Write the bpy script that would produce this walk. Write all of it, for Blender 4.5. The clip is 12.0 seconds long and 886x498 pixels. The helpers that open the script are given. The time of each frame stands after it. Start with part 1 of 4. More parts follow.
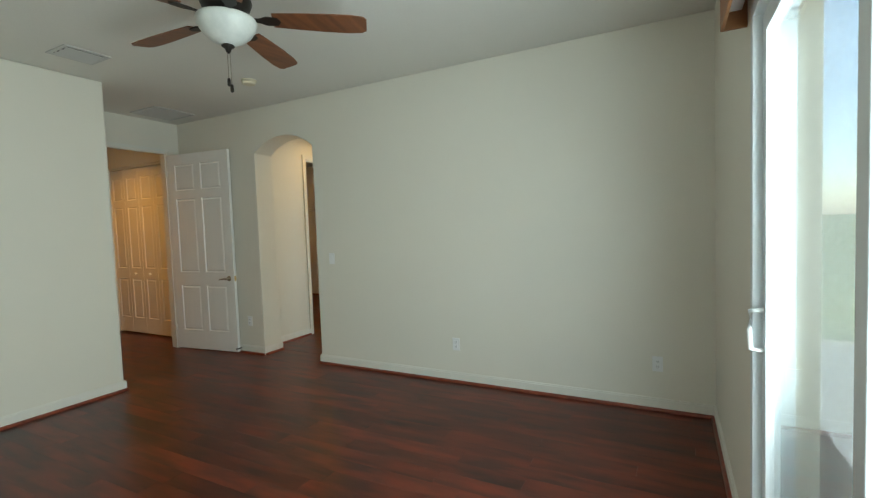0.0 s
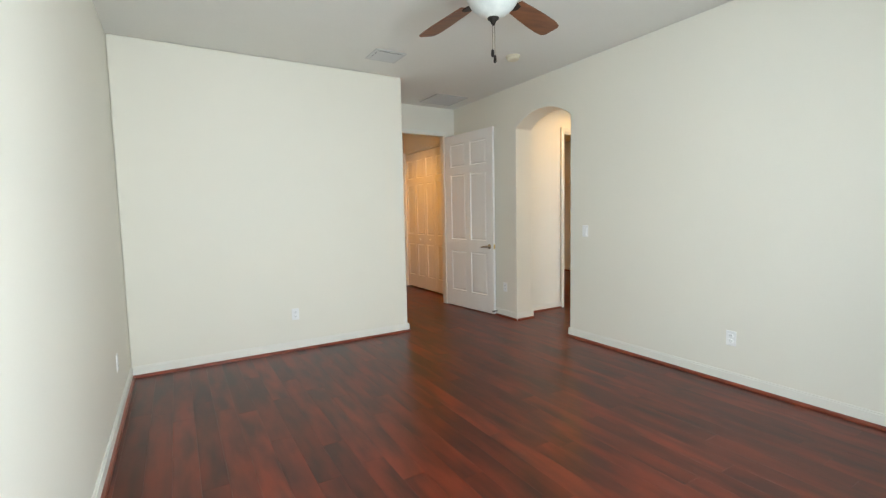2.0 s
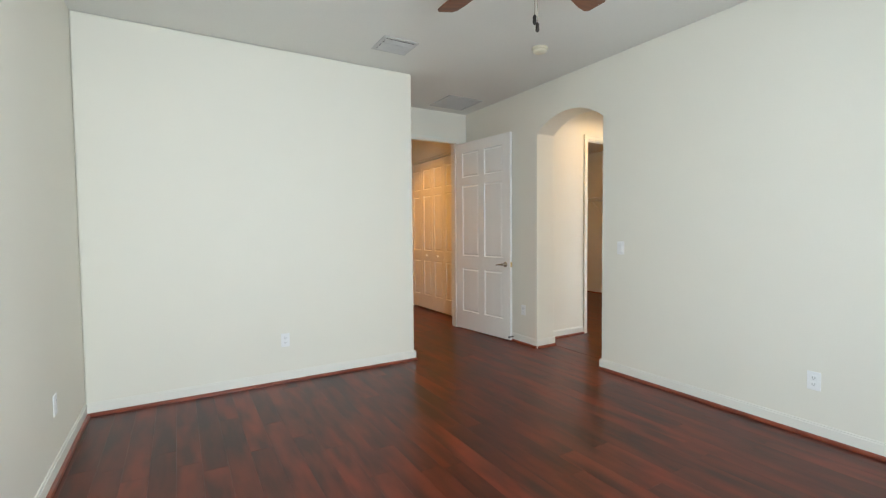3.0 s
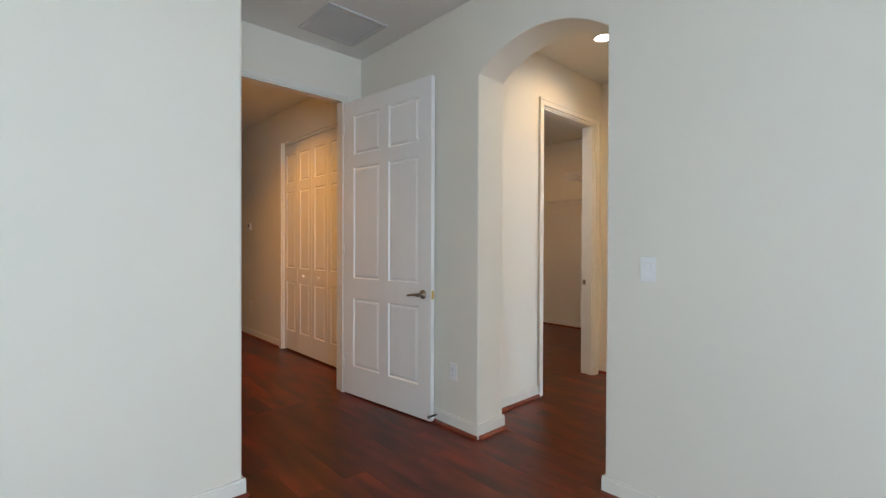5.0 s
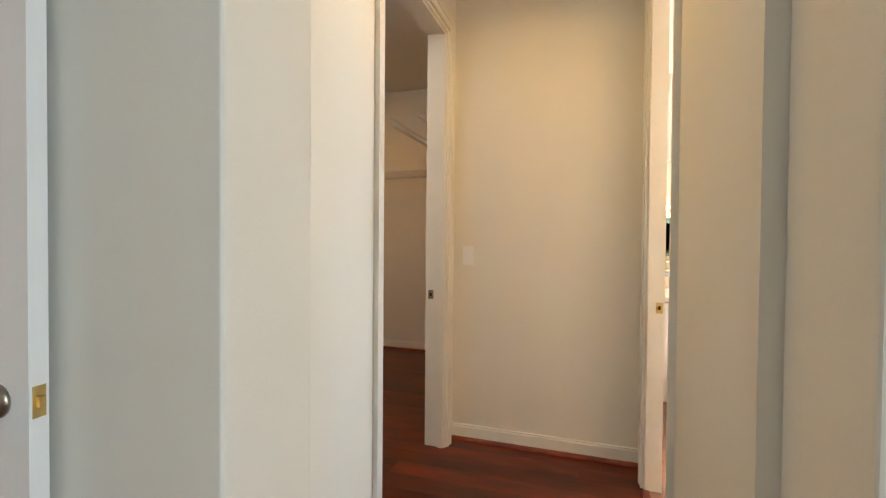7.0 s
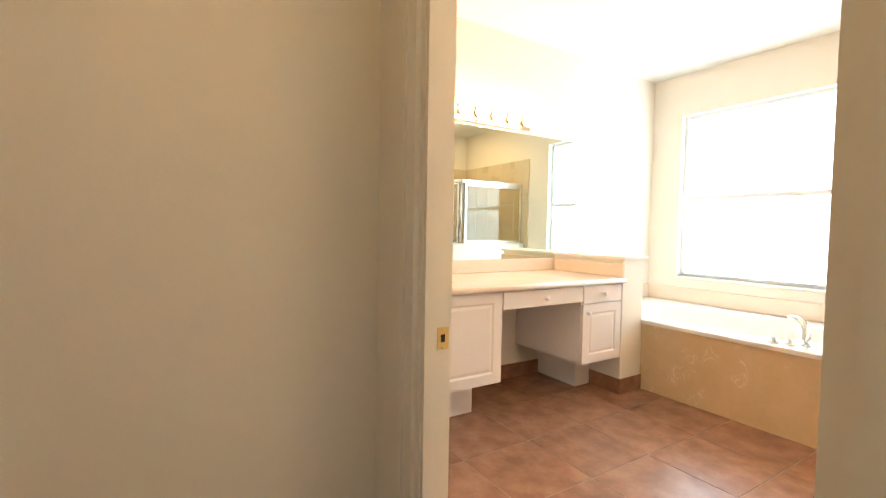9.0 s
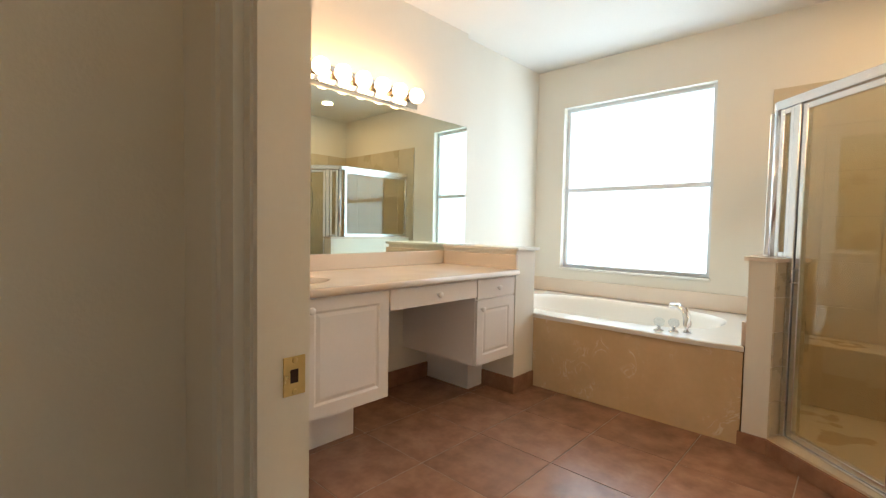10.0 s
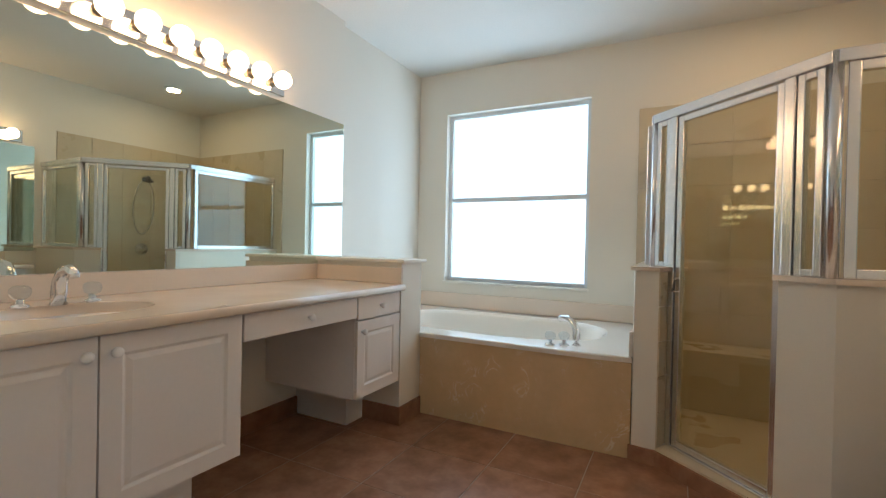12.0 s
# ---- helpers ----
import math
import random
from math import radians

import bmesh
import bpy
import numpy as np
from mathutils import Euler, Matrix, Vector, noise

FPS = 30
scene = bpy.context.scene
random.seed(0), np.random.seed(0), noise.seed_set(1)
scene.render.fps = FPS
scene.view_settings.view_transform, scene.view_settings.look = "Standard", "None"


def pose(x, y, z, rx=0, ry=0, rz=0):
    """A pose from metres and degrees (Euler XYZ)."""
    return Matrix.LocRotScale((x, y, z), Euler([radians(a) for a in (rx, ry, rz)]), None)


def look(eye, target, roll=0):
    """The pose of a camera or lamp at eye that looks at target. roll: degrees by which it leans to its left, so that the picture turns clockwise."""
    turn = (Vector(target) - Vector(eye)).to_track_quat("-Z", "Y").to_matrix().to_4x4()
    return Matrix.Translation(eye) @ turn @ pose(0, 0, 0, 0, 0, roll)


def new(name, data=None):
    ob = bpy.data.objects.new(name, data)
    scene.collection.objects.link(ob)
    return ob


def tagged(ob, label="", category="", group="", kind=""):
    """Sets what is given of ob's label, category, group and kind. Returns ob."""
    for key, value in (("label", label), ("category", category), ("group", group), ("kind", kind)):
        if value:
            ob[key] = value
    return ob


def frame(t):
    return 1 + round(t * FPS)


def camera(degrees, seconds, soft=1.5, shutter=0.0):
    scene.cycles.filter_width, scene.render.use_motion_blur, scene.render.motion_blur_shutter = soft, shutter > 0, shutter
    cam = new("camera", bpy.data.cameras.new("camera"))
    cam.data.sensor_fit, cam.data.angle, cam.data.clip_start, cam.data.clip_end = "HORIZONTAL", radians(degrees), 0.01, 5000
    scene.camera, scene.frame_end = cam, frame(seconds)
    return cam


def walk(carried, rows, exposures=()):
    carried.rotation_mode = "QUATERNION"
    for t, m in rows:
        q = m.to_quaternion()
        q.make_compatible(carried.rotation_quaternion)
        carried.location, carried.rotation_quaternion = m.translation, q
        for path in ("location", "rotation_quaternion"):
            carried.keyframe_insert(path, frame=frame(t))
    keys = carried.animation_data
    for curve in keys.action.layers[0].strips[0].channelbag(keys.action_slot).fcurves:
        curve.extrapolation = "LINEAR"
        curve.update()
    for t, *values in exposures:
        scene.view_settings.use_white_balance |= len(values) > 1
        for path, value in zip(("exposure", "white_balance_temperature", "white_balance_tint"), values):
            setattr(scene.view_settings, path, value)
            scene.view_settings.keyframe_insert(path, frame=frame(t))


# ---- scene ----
cam = camera(89.5, 12.0, soft=1.3)
PATH = [
    (0, (-3.658, -4.596, 1.444), (-1.879, -3.687, 1.341), -2.0),
    (0.5, (-3.644, -4.628, 1.395), (-2.089, -3.379, 1.249), -2.0),
    (1, (-3.637, -4.634, 1.389), (-2.294, -3.165, 1.19), -1.7),
    (1.5, (-3.632, -4.614, 1.382), (-2.471, -2.999, 1.18), -1.4),
    (2, (-3.591, -4.582, 1.353), (-2.57, -2.87, 1.193), -1.2),
    (2.5, (-3.5, -4.39, 1.339), (-2.533, -2.643, 1.22), -1.0),
    (2.7, (-3.473, -4.249, 1.33), (-2.488, -2.511, 1.227), -0.9),
    (4.3, (-2.589, -2.893, 1.257), (-1.396, -1.287, 1.239), 0.2),
    (4.5, (-2.467, -2.709, 1.261), (-1.225, -1.142, 1.243), 0.0),
    (5, (-2.125, -2.287, 1.251), (-0.764, -0.821, 1.235), 0.2),
    (5.5, (-1.772, -1.869, 1.258), (-0.279, -0.537, 1.232), 0.3),
    (6, (-1.381, -1.479, 1.26), (0.245, -0.316, 1.22), 0.4),
    (6.5, (-0.989, -1.172, 1.228), (0.766, -0.212, 1.198), 0.4),
    (8.4, (0.498, -0.551, 1.183), (2.399, -1.169, 1.112), 1.4),
    (8.5, (0.57, -0.562, 1.171), (2.444, -1.258, 1.101), 1.4),
    (9, (0.904, -0.681, 1.146), (2.6, -1.737, 1.059), 1.0),
    (9.5, (1.091, -0.808, 1.115), (2.611, -2.104, 1.013), 1.0),
    (10, (1.232, -0.932, 1.093), (2.598, -2.39, 1.002), 1.1),
    (10.5, (1.34, -1.042, 1.08), (2.578, -2.611, 1.005), 1.1),
    (11, (1.402, -1.133, 1.064), (2.52, -2.79, 1.012), 1.1),
    (11.5, (1.433, -1.17, 1.059), (2.441, -2.898, 1.029), 1.2),
    (12, (1.465, -1.197, 1.068), (2.389, -2.97, 1.05), 1.2),
]
EXPOSURES = [(0, 0.95, 6350, 1), (0.5, 1.45, 6350, 7), (1.0, 1.65, 6350, 10), (2.5, 1.70, 6200, 11), (5.5, 1.50, 5700, 13), (6.7, 1.75, 5850, 11), (8.3, 1.78, 6550, 14), (8.9, 1.45, 6550, 13), (9.5, 0.85, 6450, 11), (10.5, 0.22, 5900, 10), (11.2, -0.05, 5600, 9), (12, -0.13, 5550, 8)]
walk(cam, [(t, look(eye, target, roll)) for t, eye, target, roll in PATH], EXPOSURES)

# ---- world, sun, large lights ----
world = bpy.data.worlds.new("world")
scene.world = world
world.use_nodes = True
wn = world.node_tree.nodes
sky = wn.new("ShaderNodeTexSky")
sky.sky_type, sky.sun_disc = "NISHITA", False
sky.sun_elevation, sky.sun_rotation = radians(52), radians(20)
wn["Background"].inputs["Strength"].default_value = 0.15
world.node_tree.links.new(sky.outputs["Color"], wn["Background"].inputs["Color"])
sun_data = bpy.data.lights.new("sun", "SUN")
sun_data.energy, sun_data.angle, sun_data.color = 5.0, radians(0.5), (1.0, 0.95, 0.87)
sun = new("sun", sun_data)
sun.matrix_world = look((0, 0, 30), (-0.34 * 23, -0.94 * 23, 0))


def area(name, place, target, sx, sy, watts, color, shape="RECTANGLE", spread=180):
    data = bpy.data.lights.new(name, "AREA")
    data.shape, data.size, data.size_y, data.energy, data.color = shape, sx, sy, watts, color
    data.spread = radians(spread)
    ob = new(name, data)
    ob.matrix_world = look(place, target)
    return ob


SKYLIGHT = (0.82, 0.94, 1.0)
WARM = (1.0, 0.60, 0.27)
SD0, SD1, SDTOP = -3.56, -1.63, 2.20        # sliding door's opening
BED_S = -4.875                              # back wall of the bedroom
WX0, WX1, WZ0, WZ1 = 2.07, 3.32, 0.75, 2.24  # bathroom window's opening
BATH_S = -4.74
area("sliding_door_daylight", (-2.60, BED_S - 0.16, 1.42), (-2.60, 0, 1.42), 1.72, 1.4, 37, SKYLIGHT)
area("bath_window_daylight", (2.71, -4.945, 1.495), (2.71, 0, 1.495), 1.26, 1.47, 18, (0.78, 0.92, 1.0))
area("hall_can_lamp", (-0.71, 2.24, 2.84), (-0.71, 2.24, 0), 0.13, 0.13, 4.8, (1.0, 0.40, 0.03), "DISK", 130)
area("lobby_can_lamp", (1.09, -0.61, 2.815), (1.09, -0.61, 0), 0.13, 0.13, 1.9, (1.0, 0.55, 0.11), "DISK", 150)
area("closet_can_lamp", (2.6, 1.4, 2.84), (2.6, 1.4, 0), 0.13, 0.13, 2.6, (1.0, 0.43, 0.03), "DISK")
area("bath_can_lamp", (1.0, -4.0, 2.6), (1.0, -4.0, 0), 0.12, 0.12, 6.5, WARM, "DISK")


# ---- materials ----
def mat(name, color, rough=0.5, metal=0.0, vary=0.06, scale=3.0, grain=60.0, bump=0.02, color2=None, stretch=(1, 1, 1), coat=0.0, per_object=0.0, detail=4.0):
    m = bpy.data.materials.new(name)
    m.use_nodes = True
    nt = m.node_tree
    nd, ln = nt.nodes, nt.links
    b = nd["Principled BSDF"]
    b.inputs["Roughness"].default_value, b.inputs["Metallic"].default_value = rough, metal
    b.inputs["Coat Weight"].default_value = coat
    b.inputs["Coat Roughness"].default_value = 0.12
    tc = nd.new("ShaderNodeTexCoord")
    mp = nd.new("ShaderNodeMapping")
    mp.inputs["Scale"].default_value = stretch
    ln.new(tc.outputs["Object"], mp.inputs["Vector"])
    vec = mp.outputs["Vector"]
    info = nd.new("ShaderNodeObjectInfo")
    if per_object:
        add = nd.new("ShaderNodeVectorMath")
        add.operation = "MULTIPLY_ADD"
        ln.new(info.outputs["Random"], add.inputs[0])
        add.inputs[1].default_value = (37.0, 53.0, 11.0)
        ln.new(vec, add.inputs[2])
        vec = add.outputs[0]
    big, fine = nd.new("ShaderNodeTexNoise"), nd.new("ShaderNodeTexNoise")
    big.inputs["Scale"].default_value, big.inputs["Detail"].default_value = scale, detail
    fine.inputs["Scale"].default_value, fine.inputs["Detail"].default_value = grain, 2.0
    ln.new(vec, big.inputs["Vector"])
    ln.new(vec, fine.inputs["Vector"])
    ramp = nd.new("ShaderNodeValToRGB")
    c2 = color2 or tuple(c * (1 - vary) for c in color)
    ramp.color_ramp.elements[0].position, ramp.color_ramp.elements[1].position = 0.33, 0.67
    ramp.color_ramp.elements[0].color, ramp.color_ramp.elements[1].color = (*c2, 1), (*color, 1)
    ln.new(big.outputs["Fac"], ramp.inputs["Fac"])
    hsv = nd.new("ShaderNodeHueSaturation")
    ln.new(ramp.outputs["Color"], hsv.inputs["Color"])
    mr = nd.new("ShaderNodeMapRange")
    mr.inputs["To Min"].default_value, mr.inputs["To Max"].default_value = 1 - max(vary, 0.02), 1 + max(vary, 0.02)
    ln.new(fine.outputs["Fac"], mr.inputs["Value"])
    out = mr.outputs["Result"]
    if per_object:
        mr2 = nd.new("ShaderNodeMapRange")
        mr2.inputs["To Min"].default_value, mr2.inputs["To Max"].default_value = 1 - per_object, 1 + per_object
        ln.new(info.outputs["Random"], mr2.inputs["Value"])
        mul = nd.new("ShaderNodeMath")
        mul.operation = "MULTIPLY"
        ln.new(out, mul.inputs[0])
        ln.new(mr2.outputs["Result"], mul.inputs[1])
        out = mul.outputs[0]
    ln.new(out, hsv.inputs["Value"])
    ln.new(hsv.outputs["Color"], b.inputs["Base Color"])
    mr3 = nd.new("ShaderNodeMapRange")
    mr3.inputs["To Min"].default_value, mr3.inputs["To Max"].default_value = rough * 0.88, min(1, rough * 1.12)
    ln.new(big.outputs["Fac"], mr3.inputs["Value"])
    ln.new(mr3.outputs["Result"], b.inputs["Roughness"])
    if bump:
        bp = nd.new("ShaderNodeBump")
        bp.inputs["Strength"].default_value, bp.inputs["Distance"].default_value = bump, 0.01
        ln.new(fine.outputs["Fac"], bp.inputs["Height"])
        ln.new(bp.outputs["Normal"], b.inputs["Normal"])
    return m


def glow(name, color, strength):
    m = bpy.data.materials.new(name)
    m.use_nodes = True
    b = m.node_tree.nodes["Principled BSDF"]
    b.inputs["Base Color"].default_value = (0.9, 0.9, 0.88, 1)
    b.inputs["Emission Color"].default_value = (*color, 1)
    b.inputs["Emission Strength"].default_value = strength
    return m


def thin_glass(name, tint, gloss=0.06, rough=0.02):
    m = bpy.data.materials.new(name)
    m.use_nodes = True
    nd, ln = m.node_tree.nodes, m.node_tree.links
    tr, gl, mix, lw = (nd.new("ShaderNode" + n) for n in ("BsdfTransparent", "BsdfGlossy", "MixShader", "LayerWeight"))
    tr.inputs["Color"].default_value = (*tint, 1)
    gl.inputs["Roughness"].default_value = rough
    pw, ma = nd.new("ShaderNodeMath"), nd.new("ShaderNodeMath")
    pw.operation, pw.inputs[1].default_value = "POWER", 4.0
    ma.operation, ma.inputs[1].default_value, ma.inputs[2].default_value = "MULTIPLY_ADD", 0.85, gloss
    lw.inputs["Blend"].default_value = 0.5
    ln.new(lw.outputs["Facing"], pw.inputs[0])
    ln.new(pw.outputs[0], ma.inputs[0])
    ln.new(ma.outputs[0], mix.inputs[0])
    ln.new(tr.outputs[0], mix.inputs[1])
    ln.new(gl.outputs[0], mix.inputs[2])
    ln.new(mix.outputs[0], nd["Material Output"].inputs["Surface"])
    return m


M_WALL = mat("cream_wall_paint", (0.82, 0.79, 0.70), 0.62, vary=0.02, scale=1.2, grain=170, bump=0.05)
M_CEIL = mat("ceiling_paint", (0.80, 0.79, 0.74), 0.8, vary=0.025, scale=1.5, grain=90, bump=0.16)
M_TRIM = mat("white_trim_paint", (0.83, 0.81, 0.74), 0.5, vary=0.02, scale=5, grain=80, bump=0.02)
M_DOOR = mat("white_door_paint", (0.88, 0.87, 0.84), 0.36, vary=0.02, scale=3, grain=40, bump=0.03, stretch=(4, 4, 0.4))
M_PLANK = mat("cherry_plank", (0.15, 0.023, 0.008), 0.3, vary=0.07, scale=2.4, grain=24, bump=0.0, color2=(0.042, 0.008, 0.0045), stretch=(4.2, 0.9, 1), per_object=0.28, detail=2.0)
M_PLANK.node_tree.nodes["Principled BSDF"].inputs["Specular IOR Level"].default_value = 0.36
M_SHOE = mat("cherry_shoe_moulding", (0.26, 0.055, 0.025), 0.32, vary=0.15, scale=6, grain=60, color2=(0.15, 0.03, 0.015))
M_UNDER = mat("dark_underlay_and_hole_shade", (0.03, 0.012, 0.008), 0.8)
M_TILE = mat("brown_floor_tile", (0.36, 0.19, 0.115), 0.25, vary=0.12, scale=9, grain=45, bump=0.03, color2=(0.245, 0.128, 0.078), per_object=0.10, detail=7)
M_GROUT = mat("grout", (0.34, 0.25, 0.18), 0.85, vary=0.08, scale=20)
M_STILE = mat("cream_shower_tile", (0.62, 0.54, 0.385), 0.28, vary=0.03, scale=4, grain=40, color2=(0.58, 0.50, 0.35), per_object=0.03)
M_SGROUT = mat("pale_grout", (0.46, 0.41, 0.31), 0.8)
M_COUNTER = mat("cream_counter", (0.80, 0.69, 0.57), 0.22, vary=0.03, scale=5, grain=90, bump=0.0, coat=0.3)
M_CAB = mat("white_cabinet_paint", (0.85, 0.82, 0.79), 0.36, vary=0.02, scale=4, grain=60, bump=0.01)
M_CHROME = mat("chrome", (0.82, 0.83, 0.85), 0.12, 1.0, vary=0.02, scale=5, bump=0.0)
M_ALU = mat("bright_aluminium", (0.80, 0.81, 0.83), 0.24, 1.0, vary=0.04, scale=5, grain=90, bump=0.01)
M_NICKEL = mat("aged_nickel", (0.34, 0.29, 0.22), 0.3, 1.0, vary=0.08, scale=12)
M_BRASS = mat("brass", (0.72, 0.52, 0.20), 0.28, 1.0, vary=0.06, scale=20)
M_DARK = mat("dark_bronze", (0.03, 0.024, 0.02), 0.45, 0.6)
M_BLADE = mat("walnut_blade", (0.23, 0.085, 0.032), 0.35, vary=0.12, scale=3, grain=30, color2=(0.12, 0.04, 0.016), stretch=(1, 8, 1), bump=0.01)
M_BOWL = mat("alabaster_glass", (0.72, 0.74, 0.70), 0.3, vary=0.06, scale=9, color2=(0.58, 0.61, 0.58), bump=0.0)
M_PLASTIC = mat("white_plastic", (0.88, 0.88, 0.87), 0.33, vary=0.015, scale=8, bump=0.0)
M_AGED = mat("aged_plastic", (0.76, 0.70, 0.54), 0.45, vary=0.03, scale=8, bump=0.0)
# plain grey parts, and the shade of gaps and slots put into colour
M_GREY = mat("grey_parts_and_gap_shade", (0.14, 0.14, 0.135), 0.6)
M_VENT = mat("vent_enamel", (0.58, 0.58, 0.56), 0.45, vary=0.03)
M_TUB = mat("tub_acrylic", (0.80, 0.77, 0.70), 0.14, vary=0.015, scale=2, bump=0.0, coat=0.4)
M_VINYL = mat("white_window_frame", (0.74, 0.78, 0.80), 0.35, vary=0.02, scale=6)
M_WIRE = mat("white_wire_coating", (0.78, 0.76, 0.72), 0.4)
M_WOODV = mat("valance_wood", (0.30, 0.13, 0.05), 0.5, vary=0.12, scale=5, grain=40, stretch=(1, 1, 8))
M_STUCCO = mat("neighbour_stucco", (0.78, 0.71, 0.55), 0.9, vary=0.04, scale=2, grain=60, bump=0.3)
M_PATIO = mat("patio_concrete", (0.56, 0.53, 0.47), 0.9, vary=0.08, scale=3, grain=60, bump=0.2)
M_ROOF = mat("roof_tile", (0.35, 0.24, 0.18), 0.85, vary=0.12, scale=4)
M_GRASS = mat("lawn", (0.09, 0.12, 0.04), 0.95, vary=0.3, scale=2, grain=40, bump=0.3)
M_GLASS = thin_glass("clear_glass", (0.95, 0.97, 0.96))
M_SGLASS = thin_glass("shower_glass", (0.90, 0.895, 0.83))
M_FROST = bpy.data.materials.new("obscured_glass")
M_FROST.use_nodes = True
_n, _l = M_FROST.node_tree.nodes, M_FROST.node_tree.links
_t, _g, _m = _n.new("ShaderNodeBsdfTranslucent"), _n.new("ShaderNodeBsdfGlossy"), _n.new("ShaderNodeMixShader")
_t.inputs["Color"].default_value = (0.9, 0.93, 0.95, 1)
_g.inputs["Roughness"].default_value, _m.inputs[0].default_value = 0.15, 0.05
_l.new(_t.outputs[0], _m.inputs[1])
_l.new(_g.outputs[0], _m.inputs[2])
_l.new(_m.outputs[0], _n["Material Output"].inputs["Surface"])
M_CRYSTAL = thin_glass("crystal_acrylic", (0.9, 0.93, 0.95))
M_MIRROR = bpy.data.materials.new("mirror_silver")
M_MIRROR.use_nodes = True
_b = M_MIRROR.node_tree.nodes["Principled BSDF"]
_b.inputs["Base Color"].default_value = (0.74, 0.82, 0.76, 1)
_b.inputs["Metallic"].default_value, _b.inputs["Roughness"].default_value = 1.0, 0.005
M_BULB = glow("frosted_bulb", (1.0, 0.56, 0.26), 14.0)
M_CAN = glow("can_lens", (1.0, 0.80, 0.52), 9.0)


def onyx():
    """Tan cultured marble with pale torn veins."""
    m = mat("tan_cultured_marble", (0.68, 0.50, 0.29), 0.22, vary=0.05, scale=3.5, grain=30, bump=0.0, color2=(0.60, 0.435, 0.245), coat=0.3)
    nd, ln = m.node_tree.nodes, m.node_tree.links
    b = nd["Principled BSDF"]
    base = b.inputs["Base Color"].links[0].from_socket
    tc = nd.new("ShaderNodeTexCoord")
    n1, n2 = nd.new("ShaderNodeTexNoise"), nd.new("ShaderNodeTexNoise")
    n1.inputs["Scale"].default_value, n1.inputs["Distortion"].default_value, n1.inputs["Detail"].default_value = 5.5, 3.0, 3.0
    n2.inputs["Scale"].default_value = 7.0
    ln.new(tc.outputs["Object"], n1.inputs["Vector"])
    ln.new(tc.outputs["Object"], n2.inputs["Vector"])
    r1, r2 = nd.new("ShaderNodeValToRGB"), nd.new("ShaderNodeValToRGB")
    e = r1.color_ramp.elements
    e[0].position, e[0].color, e[1].position, e[1].color = 0.49, (0, 0, 0, 1), 0.52, (1, 1, 1, 1)
    k = e.new(0.55)
    k.color = (0, 0, 0, 1)
    r2.color_ramp.elements[0].position, r2.color_ramp.elements[1].position = 0.55, 0.66
    ln.new(n1.outputs["Fac"], r1.inputs["Fac"])
    ln.new(n2.outputs["Fac"], r2.inputs["Fac"])
    mul = nd.new("ShaderNodeMath")
    mul.operation = "MULTIPLY"
    ln.new(r1.outputs["Color"], mul.inputs[0])
    ln.new(r2.outputs["Color"], mul.inputs[1])
    mix = nd.new("ShaderNodeMix")
    mix.data_type = "RGBA"
    ln.new(mul.outputs[0], mix.inputs["Factor"])
    ln.new(base, mix.inputs["A"])
    mix.inputs["B"].default_value = (0.80, 0.71, 0.55, 1)
    ln.new(mix.outputs["Result"], b.inputs["Base Color"])
    return m


M_ONYX = onyx()


# ---- mesh helpers ----
def box(bm, x0, x1, y0, y1, z0, z1, bev=0.0, m=None):
    t = Matrix.LocRotScale(((x0 + x1) / 2, (y0 + y1) / 2, (z0 + z1) / 2), None, (abs(x1 - x0), abs(y1 - y0), abs(z1 - z0)))
    r = bmesh.ops.create_cube(bm, size=1.0, matrix=(m @ t) if m else t)
    if bev:
        es = list({e for v in r["verts"] for e in v.link_edges})
        bmesh.ops.bevel(bm, geom=es, offset=bev, segments=2, affect="EDGES", profile=0.5)
    return bm


def boxes(*specs, bev=0.0):
    bm = bmesh.new()
    for s in specs:
        box(bm, *s, bev=bev)
    return bm


def prism(bm, pts, h0, h1, axis="z"):
    """A polygon in the plane across the axis, drawn out from h0 to h1."""
    def put(a, b, h):
        return {"z": (a, b, h), "x": (h, a, b), "y": (a, h, b)}[axis]
    lo = [bm.verts.new(put(a, b, h0)) for a, b in pts]
    hi = [bm.verts.new(put(a, b, h1)) for a, b in pts]
    fs = [bm.faces.new(lo), bm.faces.new(hi)]
    n = len(pts)
    for i in range(n):
        fs.append(bm.faces.new((lo[i], lo[(i + 1) % n], hi[(i + 1) % n], hi[i])))
    bmesh.ops.recalc_face_normals(bm, faces=fs)
    return bm


def lathe(bm, prof, seg=24, m=None, caps=True):
    """A profile of (radius, height) turned about z."""
    rings = []
    for r, z in prof:
        ring = []
        for k in range(seg):
            a = 2 * math.pi * k / seg
            p = Vector((max(r, 1e-4) * math.cos(a), max(r, 1e-4) * math.sin(a), z))
            ring.append(bm.verts.new(m @ p if m else p))
        rings.append(ring)
    fs = []
    for a, b in zip(rings, rings[1:]):
        for k in range(seg):
            f = bm.faces.new((a[k], a[(k + 1) % seg], b[(k + 1) % seg], b[k]))
            f.smooth = True
            fs.append(f)
    if caps:
        fs += [bm.faces.new(rings[0][::-1]), bm.faces.new(rings[-1])]
    bmesh.ops.recalc_face_normals(bm, faces=fs)
    return bm


def rod(bm, a, b, r, seg=10):
    a, b = Vector(a), Vector(b)
    q = (b - a).to_track_quat("Z", "Y").to_matrix().to_4x4()
    return lathe(bm, [(r, 0), (r, (b - a).length)], seg, Matrix.Translation(a) @ q)


